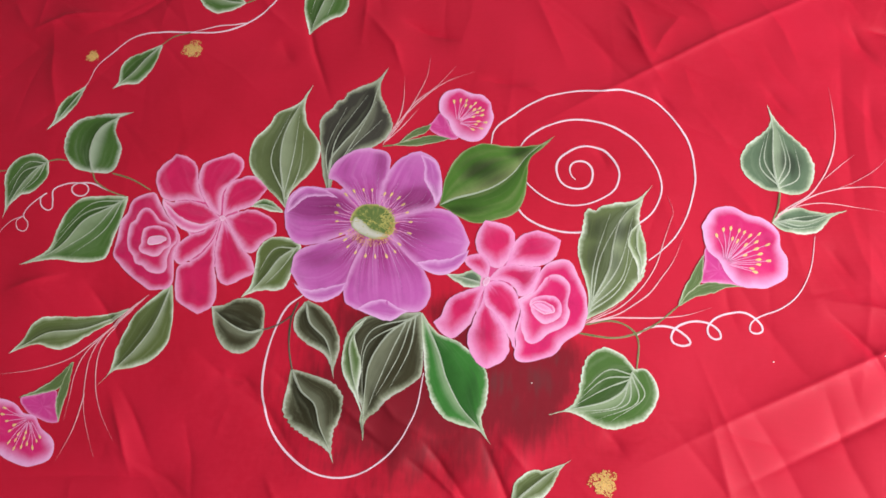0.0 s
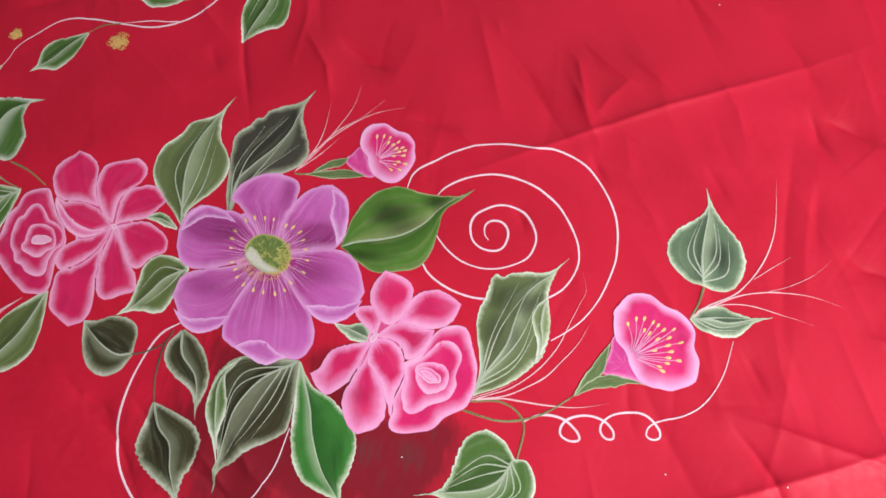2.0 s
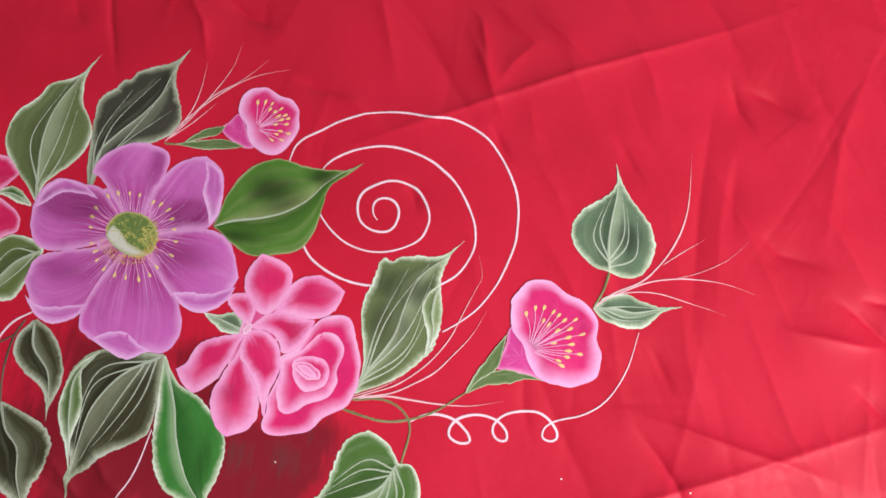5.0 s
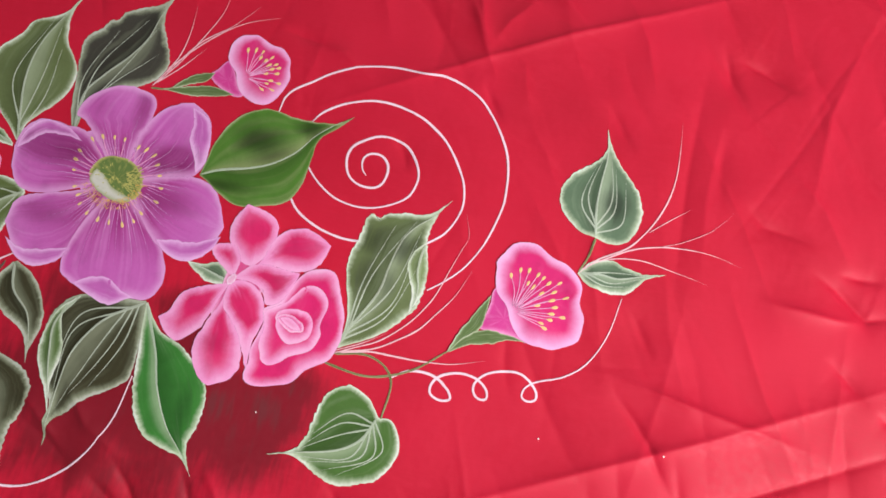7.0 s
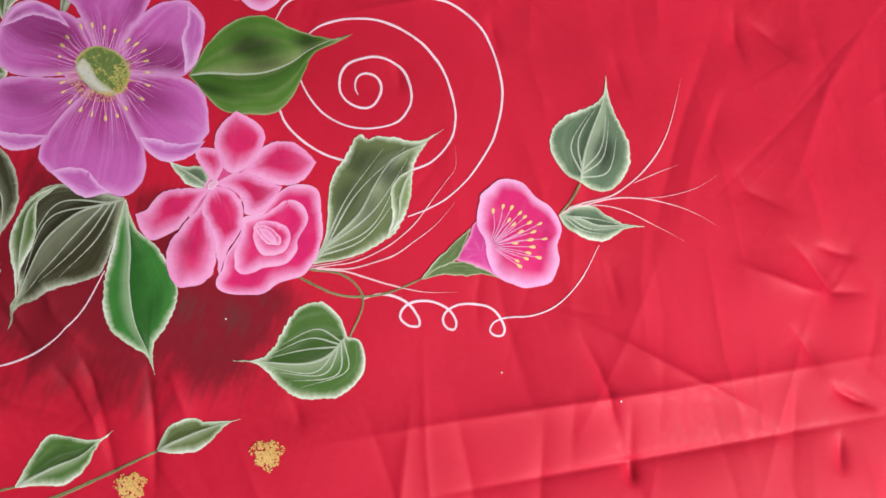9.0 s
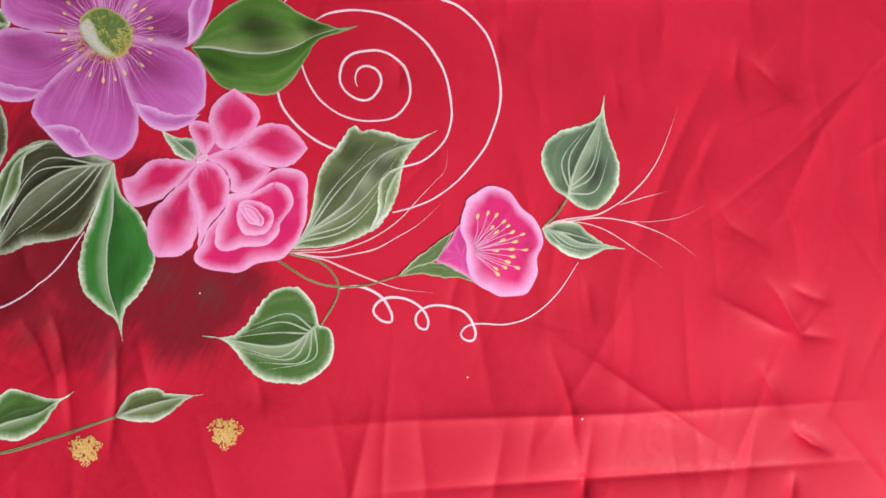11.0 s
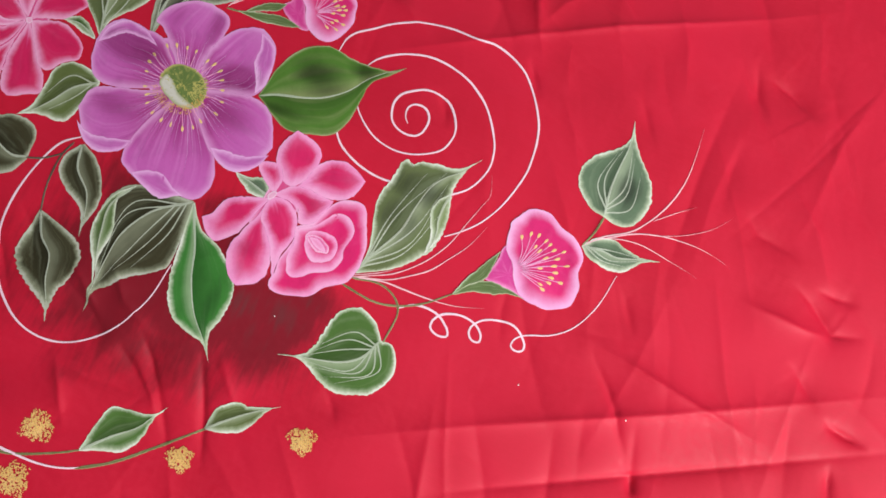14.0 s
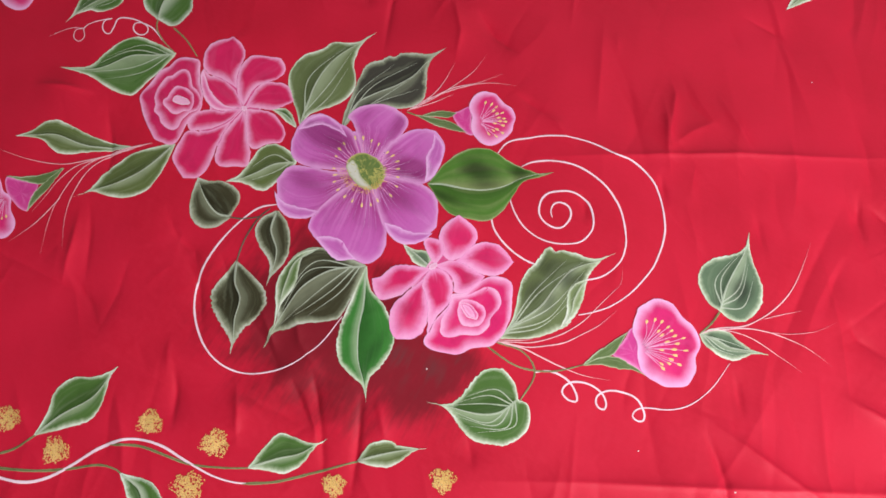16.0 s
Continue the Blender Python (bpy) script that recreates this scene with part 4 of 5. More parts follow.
leaf("pale green painted leaf fold", (0.1, 0.17, 0.05),
     [(0.05, -8.23), (-1.28, -9.53), (-1.73, -11.87), (-1.26, -13.32), (-0.46, -14.43), (0.38, -16.09)],
     [(0.1, -8.28), (-0.79, -9.61), (-0.39, -10.91), (0.01, -12.28), (-0.11, -14.1), (0.38, -16.09)],
     [(0.05, -8.23), (-1.12, -10.23), (-0.84, -12.31), (-0.3, -14.11), (0.38, -16.09)],
     0.6, 0, 3.2, LEAF, 1)
leaf("blackish green painted leaf with a pale edge", (0.045, 0.043, 0.02),
     [(-8.84, -9.06), (-8.98, -7.5), (-9.9, -6.68), (-11.44, -6.65), (-12.64, -7.21), (-13.8, -7.37)],
     [(-8.79, -9.44), (-9.6, -10.89), (-11.03, -11.4), (-12.39, -10.72), (-13.26, -9.28), (-13.8, -7.37)],
     [(-8.81, -9.25), (-10.03, -9.56), (-11.35, -9.15), (-12.74, -8.3), (-13.8, -7.37)],
     0.5, 0, 2, LEAF_DARK, 1)
leaf("blackish green painted leaf with a pale edge", (0.045, 0.043, 0.02),
     [(-5.45, -6.92), (-6.16, -8.09), (-6.06, -9.39), (-4.97, -10.41), (-3.43, -11.22), (-2.71, -12.13), (-2.26, -13.35)],
     [(-5.12, -6.77), (-3.81, -7.43), (-2.72, -8.61), (-2.05, -10.02), (-2.11, -11.42), (-2.35, -12.35), (-2.26, -13.35)],
     [(-5.3, -6.87), (-4.77, -8.65), (-3.3, -10.04), (-2.61, -11.66), (-2.26, -13.35)],
     0.3, 0, 2, LEAF_DARK, 1)
leaf("blackish green painted leaf with a pale edge", (0.045, 0.043, 0.02),
     [(-6.05, -12.54), (-6.33, -14.3), (-6.43, -15.89), (-5.68, -16.98), (-4.4, -17.81), (-3.16, -18.42), (-2.27, -18.95), (-1.67, -19.86)],
     [(-5.95, -12.54), (-4.21, -12.95), (-2.48, -13.5), (-1.38, -14.59), (-1.38, -16.15), (-1.86, -17.49), (-1.91, -18.8), (-1.67, -19.86)],
     [(-6, -12.54), (-5.03, -14.26), (-3.72, -15.34), (-3.06, -17.1), (-2.21, -18.6), (-1.67, -19.86)],
     2.2, 0, 2, LEAF_DARK, 1)
leaf("olive green painted leaf with a pale edge", (0.11, 0.15, 0.045),
     [(-6.31, -1.83), (-7.5, -1.21), (-9.06, -1.16), (-10.1, -1.99), (-10.33, -3.78), (-10.44, -5.29), (-11.24, -6.6)],
     [(-6.23, -2.03), (-6.7, -3.76), (-7.26, -5.51), (-7.97, -5.91), (-9.23, -5.93), (-10.23, -6.14), (-11.24, -6.6)],
     [(-6.3, -1.93), (-8.06, -3), (-9.16, -4.53), (-10.13, -5.69), (-11.24, -6.6)],
     0.5, 2, 2, LEAF, 1)
leaf("deep green painted leaf with a pale edge", (0.068, 0.15, 0.03),
     [(-23.27, 2.73), (-26.01, 2.81), (-27.96, 2.55), (-29.14, 1.28), (-29.75, -0.64), (-30.08, -2.27), (-31.04, -3.08), (-32.69, -3.89)],
     [(-23.21, 2.39), (-23.57, 0.42), (-24.05, -1.46), (-24.42, -2.95), (-25.6, -3.49), (-27.55, -3.5), (-29.56, -3.34), (-32.69, -3.89)],
     [(-23.24, 2.56), (-25.19, 1.53), (-27.24, 0.44), (-28.78, -1.73), (-30.22, -2.92), (-32.69, -3.89)],
     1, 4, 2, LEAF, 1)
leaf("deep green painted leaf with a pale edge", (0.068, 0.15, 0.03),
     [(-27.46, 5.14), (-29.52, 5.81), (-30.72, 7.57), (-30.86, 9.34), (-29.95, 10.69), (-27.96, 11.17), (-26.2, 11.24), (-24.22, 11.29)],
     [(-27.22, 5.14), (-25.6, 5.11), (-24.91, 6.01), (-24.9, 7.73), (-25.79, 9.39), (-25.65, 10.8), (-24.22, 11.29)],
     [(-27.34, 5.14), (-28.05, 7.22), (-27.76, 9.26), (-26.63, 10.42), (-24.22, 11.29)],
     1.5, 0, 2, LEAF_BROAD, 1)
leaf("deep green painted leaf with a pale edge", (0.068, 0.15, 0.03),
     [(-32.15, 6.49), (-33.04, 7.03), (-34.28, 7.18), (-35.63, 6.5), (-36.3, 5.05), (-35.87, 3.03), (-35.53, 1.61), (-35.58, 0.6)],
     [(-31.98, 6.26), (-31.86, 4.69), (-32.96, 3.28), (-34.16, 2.84), (-35.12, 1.89), (-35.58, 0.6)],
     [(-32.06, 6.37), (-33.42, 5.3), (-34.57, 3.59), (-35.28, 1.83), (-35.58, 0.6)],
     0.5, 4, 2, LEAF, 1)
leaf("olive green painted leaf with a pale edge", (0.11, 0.15, 0.045),
     [(-21.46, -7.63), (-23.3, -8.11), (-25.94, -8.51), (-28.95, -8.61), (-30.18, -9.35), (-30.66, -10.62), (-31.79, -11.95)],
     [(-21.53, -7.84), (-23.14, -8.97), (-25.04, -10.25), (-26.21, -11.12), (-27.5, -11.45), (-29.5, -11.1), (-31.79, -11.95)],
     [(-21.49, -7.73), (-25.19, -9.51), (-28.37, -9.97), (-30.09, -10.91), (-31.79, -11.95)],
     0.3, 0, 2, LEAF, 1)
leaf("olive green painted leaf with a pale edge", (0.11, 0.15, 0.045),
     [(-17.88, -5.51), (-19.28, -6.64), (-20.99, -8.43), (-21.9, -10.93), (-22, -12.64), (-22.26, -13.46), (-23.05, -14.54)],
     [(-17.66, -5.51), (-17.19, -8.37), (-17.29, -10.58), (-18.33, -12.06), (-20.02, -12.82), (-21.78, -13.21), (-23.05, -14.54)],
     [(-17.77, -5.51), (-18.67, -8.64), (-20.07, -11.13), (-21.58, -12.87), (-23.05, -14.54)],
     0.4, 0, 2, LEAF, 1)
leaf("deep green painted leaf with a pale edge", (0.068, 0.15, 0.03),
     [(-8.32, 1.3), (-9.47, 2.21), (-10.44, 2.38), (-11.53, 1.75)],
     [(-8.29, 1.08), (-9.35, 1.2), (-10.34, 1.52), (-11.53, 1.75)],
     [(-8.3, 1.19), (-9.95, 1.84), (-11.53, 1.75)],
     0, 0, 2, LEAF, 1)
leaf("grey-green painted leaf with a pale edge", (0.12, 0.19, 0.11),
     [(9.76, -5.11), (8.89, -4.21), (7.74, -4.5), (6.56, -4.51)],
     [(9.69, -5.58), (8.49, -5.64), (7.53, -5.22), (6.56, -4.51)],
     [(9.73, -5.35), (8.22, -4.88), (6.56, -4.51)],
     0, 0, 2, LEAF, 1)
leaf("deep green painted leaf with a pale edge", (0.068, 0.15, 0.03),
     [(-22.62, 18.56), (-24.46, 17.83), (-25.86, 17.27), (-26.55, 16.18), (-26.5, 14.64), (-27.01, 13.86)],
     [(-22.53, 18.37), (-22.88, 16.64), (-23.44, 15.43), (-24.43, 14.37), (-25.78, 14.3), (-27.01, 13.86)],
     [(-22.61, 18.5), (-24.12, 16.94), (-25.23, 15.51), (-27.01, 13.86)],
     0.3, 0, 2, LEAF, 1)
leaf("deep green painted leaf with a pale edge", (0.068, 0.15, 0.03),
     [(-30.05, 14.34), (-31.68, 13.17), (-32.36, 12.09), (-32.55, 10.77), (-33.09, 9.64)],
     [(-29.96, 14.21), (-30.42, 12.64), (-31.17, 11.33), (-32.01, 10.51), (-33.09, 9.64)],
     [(-30.03, 14.28), (-31.2, 12.36), (-32.09, 10.87), (-33.09, 9.64)],
     0.2, 0, 2, LEAF, 1)
leaf("deep green painted leaf with a pale edge", (0.068, 0.15, 0.03),
     [(-14.53, 22.81), (-15.4, 23.74), (-16.65, 24.76), (-18.22, 25.2), (-19.59, 24.72), (-20.67, 24.75)],
     [(-14.51, 22.68), (-15.13, 22.31), (-16.1, 21.95), (-17.51, 21.79), (-18.79, 22.6), (-19.72, 23.93), (-20.67, 24.75)],
     [(-14.52, 22.75), (-16.31, 23.05), (-18.55, 23.96), (-20.67, 24.75)],
     0.3, 0, 2, LEAF, 1)
leaf("deep green painted leaf with a pale edge", (0.068, 0.15, 0.03),
     [(-6.72, 25.57), (-7.86, 24.5), (-8.47, 23.04), (-8.44, 21.45), (-8.02, 19.88), (-7.76, 18.95)],
     [(-6.55, 25.56), (-4.96, 25.06), (-4.24, 23.56), (-4.08, 21.66), (-4.61, 20.74), (-5.66, 20.39), (-6.67, 19.79), (-7.76, 18.95)],
     [(-6.66, 25.56), (-6.26, 23.61), (-6.93, 21.41), (-7.76, 18.95)],
     0.3, 2, 2, LEAF, 1)
leaf("deep green painted leaf with a pale edge", (0.068, 0.15, 0.03),
     [(-12.43, -33.18), (-12.6, -31.22), (-13.09, -29.45), (-12.48, -27.88), (-10.98, -27.04), (-9.94, -26), (-9.48, -25.15)],
     [(-12.29, -33.21), (-10.65, -31.76), (-8.96, -30.07), (-8.78, -28.66), (-9.17, -27.27), (-9.55, -26.12), (-9.48, -25.15)],
     [(-12.36, -33.19), (-11.38, -30.84), (-9.9, -28.45), (-9.62, -26.43), (-9.48, -25.15)],
     0.7, 0, 2, LEAF, 1)
leaf("deep green painted leaf with a pale edge", (0.068, 0.15, 0.03),
     [(4.83, -26.84), (5.1, -25.14), (5.62, -23.39), (7.07, -23.07), (8.51, -22.76), (9.32, -21.87)],
     [(4.91, -26.95), (6.65, -26.26), (7.75, -25.87), (8.46, -24.85), (8.68, -23.48), (8.87, -22.72), (9.32, -21.87)],
     [(4.88, -26.91), (6.53, -25.23), (7.94, -24.02), (8.65, -22.89), (9.32, -21.87)],
     0.5, 0, 2, LEAF, 1)
leaf("olive green painted leaf with a pale edge", (0.11, 0.15, 0.045),
     [(12.25, -22.21), (12.59, -20.63), (13.65, -19.71), (14.65, -19.63), (15.97, -19.18), (16.83, -18.77)],
     [(12.32, -22.33), (13.68, -22.04), (14.9, -21.44), (15.6, -20.37), (16.08, -19.37), (16.83, -18.77)],
     [(12.3, -22.29), (13.64, -21.07), (15.07, -19.91), (16.83, -18.77)],
     0.5, 0, 2, LEAF, 1)
leaf("deep green painted leaf with a pale edge", (0.068, 0.15, 0.03),
     [(-4.08, -32.23), (-2.83, -33.14), (-1.51, -34.14), (0.33, -34.59)],
     [(-3.98, -32.12), (-1.43, -31.55), (-0, -32.11), (0.51, -33.05), (0.33, -34.59)],
     [(-4, -32.18), (-2.02, -32.46), (-0.79, -33.51), (0.33, -34.59)],
     0.6, 0, 2, LEAF_BROAD, 1)
leaf("deep green painted leaf with a pale edge", (0.068, 0.15, 0.03),
     [(30.31, 39.2), (28.98, 38.19), (27.62, 34.95), (27.42, 33.04)],
     [(30.47, 39.06), (30.49, 37.07), (29.03, 34.91), (27.42, 33.04)],
     [(30.38, 39.16), (28.99, 36.57), (27.42, 33.04)],
     0.3, 0, 2, LEAF, 1)

# ---- painted flowers ----
purple = blob("purple_flower", [(-1.94, 0.06), (-1.73, 1.09), (-0.68, 1.71), (0.84, 1.49), (1.81, 0.55), (1.98, -0.47), (1.54, -1.22), (0.33, -1.47), (-0.95, -0.97)], SEED, cloth, 8.5, "purple six-petalled flower with yellow stamens")
blob("petal_base", [(-3.17, 0.22), (-3.67, 2.31), (-2.73, 3.2), (-1.51, 2.66), (-0.25, 2.64), (1.54, 2.1), (2.89, 0.55), (2.78, -1.47), (1.65, -2.72), (-0.05, -2.83), (-1.78, -1.73)], PURPLE, purple, 4.6)
blob("seed_highlight", [(-1.87, -0.2), (-1.58, 0.52), (-0.9, 0.21), (-0.1, -0.51), (1.03, -0.92), (1.53, -1.12), (0.48, -1.47), (-0.95, -1.02)], SEED_PALE, purple, 9)
petal([(-0.6, 0.83), (-3.4, 3.74), (-4.38, 4.29), (-3.85, 5.73), (-2.39, 6.79), (-0.87, 7.09)],
      [(0.5, 0.82), (0.7, 3.42), (1.16, 5.27), (0.87, 6.51), (-0.87, 7.09)], PURPLE, purple, 5, rays=9)
petal([(0.87, 1.07), (0.6, 3.42), (1.31, 5.26), (2.5, 6.31), (3.74, 6.66)],
      [(1.67, 0.4), (3.85, 0.9), (5.38, 1.4), (5.84, 2.83), (5.65, 4.66), (5.03, 5.89), (3.74, 6.66)], PURPLE, purple, 5.5, rays=9)
petal([(-0.85, 0.83), (-3.13, 3.04), (-4.8, 3.33), (-6.74, 3.51), (-7.84, 2.56), (-8.14, 1.14)],
      [(-1.4, -0.46), (-2.93, -1.22), (-5.39, -1.88), (-6.94, -1.62), (-7.8, -0.44), (-8.14, 1.14)], PURPLE, purple, 6, rays=9)
petal([(-0.98, -0.61), (-2.92, -1.32), (-5.38, -1.93), (-6.73, -2.65), (-7, -4.26)],
      [(-0.31, -1.47), (-1.11, -3.73), (-1.56, -5.31), (-2.45, -6.29), (-3.87, -6.89), (-5.41, -6.33), (-7, -4.26)], PURPLE, purple, 6.5, rays=9)
petal([(-0.19, -1.22), (-1.27, -2.98), (-1.96, -5.21), (-1.97, -6.68), (-0.88, -7.53), (0.6, -7.89), (2.07, -8.43)],
      [(1.53, -1.12), (3.19, -2.52), (4.75, -4.28), (5.42, -6.11), (4.61, -7.59), (3.21, -7.75), (2.07, -8.43)], PURPLE, purple, 7, rays=9)
petal([(1.81, 0.55), (3.84, 1), (5.78, 1.24), (7.37, 0.37), (8.47, -1.82)],
      [(1.41, -0.82), (3.23, -3.02), (5.03, -4.33), (6.56, -4.51), (7.84, -3.68), (8.47, -1.82)], PURPLE, purple, 7.5, rays=9)
lip([(-7.97, 0.98), (-7.67, 2.46), (-6.48, 3.46), (-4.63, 3.17), (-3.26, 2.31)], [(-7.97, 0.98), (-7.21, 1.6), (-6.11, 2.44), (-4.57, 2.53), (-3.26, 2.31)], purple, 6.3)
lip([(3.76, 6.29), (5.04, 5.73), (5.71, 4.4), (5.86, 2.57), (5.37, 1.55)], [(3.76, 6.29), (4.18, 5.21), (4.26, 3.89), (4.97, 2.58), (5.37, 1.55)], purple, 5.8)
lip([(-0.78, -7.48), (0.28, -6.89), (1.46, -6.68), (2.71, -7.33), (3.82, -7.69)], [(-0.78, -7.48), (0.37, -7.99), (2.08, -8.48), (3.22, -7.85), (3.82, -7.69)], purple, 7.3)
lip([(4.03, -3.51), (5.31, -3.3), (6.73, -3.2), (8.45, -2.46)], [(4.03, -3.51), (5.13, -4.38), (6.56, -4.56), (7.93, -3.68), (8.45, -2.46)], purple, 7.8)
lip([(-6.63, -5.26), (-5.22, -5.84), (-3.5, -5.62), (-1.81, -5.21)], [(-6.63, -5.26), (-5.39, -6.52), (-3.86, -6.94), (-2.36, -6.2), (-1.81, -5.21)], purple, 6.8)
pink1 = blob("pink_flower", [(-14.12, 0.77), (-13.83, 0.88), (-13.57, 0.63), (-13.78, 0.36), (-14.06, 0.46)], PINK_PALE, cloth, 9, "pink star-shaped flower with pale edges")
blob("petal_base", [(-16.47, 4.05), (-13.61, 3.6), (-12.41, 1.33), (-11.83, -2.06), (-13.87, -3.83), (-16.75, -3.21), (-16.83, -1.01), (-18.58, 1.96)], PINK_TURN, pink1, 4.2)
petal([(-15.73, 2.12), (-17.49, 2.36), (-18.98, 2.28), (-19.99, 2.69), (-20.66, 3.88), (-20.76, 4.98), (-20.19, 5.82), (-19.5, 6.39), (-19.17, 6.84)],
      [(-15.75, 2.22), (-16.08, 2.75), (-16.5, 3.66), (-16.74, 5.03), (-17.09, 5.85), (-17.75, 6.4), (-18.47, 6.68), (-19.17, 6.84)], PINK, pink1, 5)
petal([(-14.2, 0.88), (-15.18, 1.54), (-16.11, 2.86), (-16.56, 3.94), (-16.58, 5.03), (-16.28, 5.86), (-15.55, 6.25), (-14.64, 6.54), (-13.63, 6.88)],
      [(-14.09, 0.88), (-14.08, 1.56), (-14.17, 2.52), (-13.97, 3.32), (-13.33, 4.09), (-12.68, 4.8), (-12.44, 5.73), (-12.85, 6.44), (-13.63, 6.88)], PINK, pink1, 5.4)
petal([(-13.86, 0.78), (-13.98, 1.83), (-13.94, 3.16), (-13.47, 3.98), (-12.61, 4.42), (-11.86, 4.64), (-11.03, 4.44), (-9.94, 3.38)],
      [(-13.8, 0.73), (-13.15, 1.11), (-12.01, 1.44), (-11.29, 1.72), (-10.85, 2.15), (-10.31, 2.84), (-9.94, 3.38)], PINK, pink1, 5.8)
petal([(-13.74, 0.67), (-12.72, 1.06), (-11.74, 1.39), (-10.7, 1.36), (-9.68, 0.86), (-9.14, 0.46), (-8.76, 0.05)],
      [(-13.65, 0.52), (-13.13, -0.25), (-12.4, -1.26), (-11.64, -2.26), (-10.96, -2.6), (-10.35, -2.33), (-9.65, -1.45), (-8.96, -1.08), (-8.67, -0.72), (-8.76, 0.05)], PINK, pink1, 6.2)
petal([(-13.9, 0.46), (-14.05, -0.79), (-14.19, -2.07), (-14.03, -3.33), (-13.71, -4.57), (-13.32, -5.21), (-12.64, -5.53)],
      [(-13.69, 0.47), (-12.92, -0.5), (-11.99, -1.76), (-11.23, -2.5), (-10.58, -3.24), (-10.28, -4.22), (-10.51, -4.58), (-11.27, -4.85), (-11.94, -5.26), (-12.64, -5.53)], PINK, pink1, 5.6)
petal([(-14.11, 0.46), (-14.46, -1.31), (-15.32, -2.61), (-16.44, -3.4), (-17.38, -3.83), (-17.48, -4.94), (-17.35, -6.18), (-17.07, -6.9), (-15.99, -7.59), (-14.97, -8.09)],
      [(-13.94, 0.41), (-14.21, -1.05), (-14.19, -2.33), (-14.02, -3.84), (-13.6, -5.31), (-13.49, -6.29), (-13.68, -7.27), (-14.28, -7.77), (-14.97, -8.09)], PINK, pink1, 6)
petal([(-14.18, 0.56), (-15.52, -0.51), (-16.5, -0.84), (-17.19, -1.27), (-17.81, -2.01), (-17.9, -3.19)],
      [(-14.1, 0.41), (-14.57, -1.31), (-15.45, -2.51), (-16.37, -3.25), (-17.26, -3.68), (-17.9, -3.19)], PINK, pink1, 6.6)
petal([(-14.06, 0.72), (-15.18, 1.54), (-16.38, 2.16), (-17.74, 2.3), (-18.79, 2.17), (-19.78, 2.48)],
      [(-14.08, 0.56), (-14.89, 0.18), (-15.54, -0.46), (-16.53, -0.69), (-17.67, -0.35), (-18.64, 0.42), (-19.39, 1.31), (-19.77, 2), (-19.78, 2.48)], PINK, pink1, 6.4)
petal([(-19.75, 2.37), (-18.93, 1.64), (-18.13, 0.96), (-17.05, 0.4), (-15.66, 0.11), (-14.41, 0.4)],
      [(-19.78, 2.26), (-19.39, 1.31), (-18.64, 0.42), (-17.67, -0.35), (-16.53, -0.69), (-15.39, -0.4), (-14.41, 0.4)], PINK_TURN, pink1, 6.9)
rose1 = blob("rose", [(-21.09, 3.17), (-21.83, 2.88), (-22.67, 2.49), (-22.96, 1.94), (-23.06, 1.24), (-23.43, 0.59), (-23.6, -0.21), (-23.63, -1.53), (-23.79, -2.58), (-23.65, -3.09), (-23.06, -3.69), (-22.36, -4.33), (-21.66, -4.97), (-20.65, -5.44), (-19.76, -5.86), (-18.69, -5.97), (-18.12, -5.76), (-17.73, -5.2), (-17.76, -4.2), (-17.9, -3.19), (-17.89, -2.32), (-17.63, -1.65), (-17.65, -0.87), (-18.1, -0.1), (-18.79, 0.57), (-19.54, 1.46), (-20.05, 2.26), (-20.42, 2.9)], ROSE, cloth, 7, "pink rose with white-edged petals")
blob("petal", [(-21.61, 1.53), (-22.01, 0.99), (-22.15, 0.45), (-22.59, 0.07), (-22.7, -0.98), (-22.6, -1.77), (-22.01, -2.79), (-21.55, -3.55), (-20.77, -3.93), (-20.23, -4.37), (-19.29, -4.6), (-18.64, -4.48), (-18.39, -3.96), (-18.48, -2.95), (-18.3, -2.18), (-17.89, -1.65), (-17.92, -0.88), (-18.42, -0.1), (-19.14, 0.25), (-19.71, 0.4), (-20.3, 1.08), (-20.95, 1.49)], ROSE, rose1, 7.5)
blob("petal", [(-20.65, -0.15), (-21.22, -0.43), (-21.29, -1.21), (-21.22, -1.73), (-21.39, -2.1), (-21.23, -2.51), (-20.64, -2.75), (-19.94, -2.99), (-19.34, -2.87), (-18.94, -2.35), (-18.36, -1.92), (-18.54, -1.15), (-19.09, -0.38), (-19.86, -0.08)], ROSE, rose1, 8)
blob("petal", [(-20.63, -1.72), (-20.5, -1.2), (-19.9, -1.03), (-19.25, -1.06), (-18.86, -1.37), (-19.21, -1.68), (-19.7, -1.85), (-20.32, -1.92)], PINK_PALE, rose1, 8.5)
pink2 = blob("pink_flower", [(9.65, -5.25), (9.84, -4.91), (10.13, -4.77), (10.24, -5.03), (10.06, -5.41), (9.81, -5.54)], PINK_PALE, cloth, 9, "pink star-shaped flower with pale edges")
blob("petal_base", [(11.9, -2.83), (13.42, -3.78), (12.16, -5.53), (11.81, -8.28), (10.98, -8.13), (9.2, -7.7), (9.32, -5.78), (9.54, -4.53), (10.18, -3.62)], PINK_TURN, pink2, 4.2)
petal([(10.93, -4.04), (10.34, -3.91), (9.56, -3.25), (9.03, -2.35), (8.94, -1.55), (9.2, -0.69), (9.69, 0.09)],
      [(11.09, -4.01), (11.77, -3.25), (12.08, -2.4), (12.18, -1.38), (12, -0.81), (11.51, -0.33), (10.47, -0.06), (9.69, 0.09)], PINK_BRIGHT, pink2, 5)
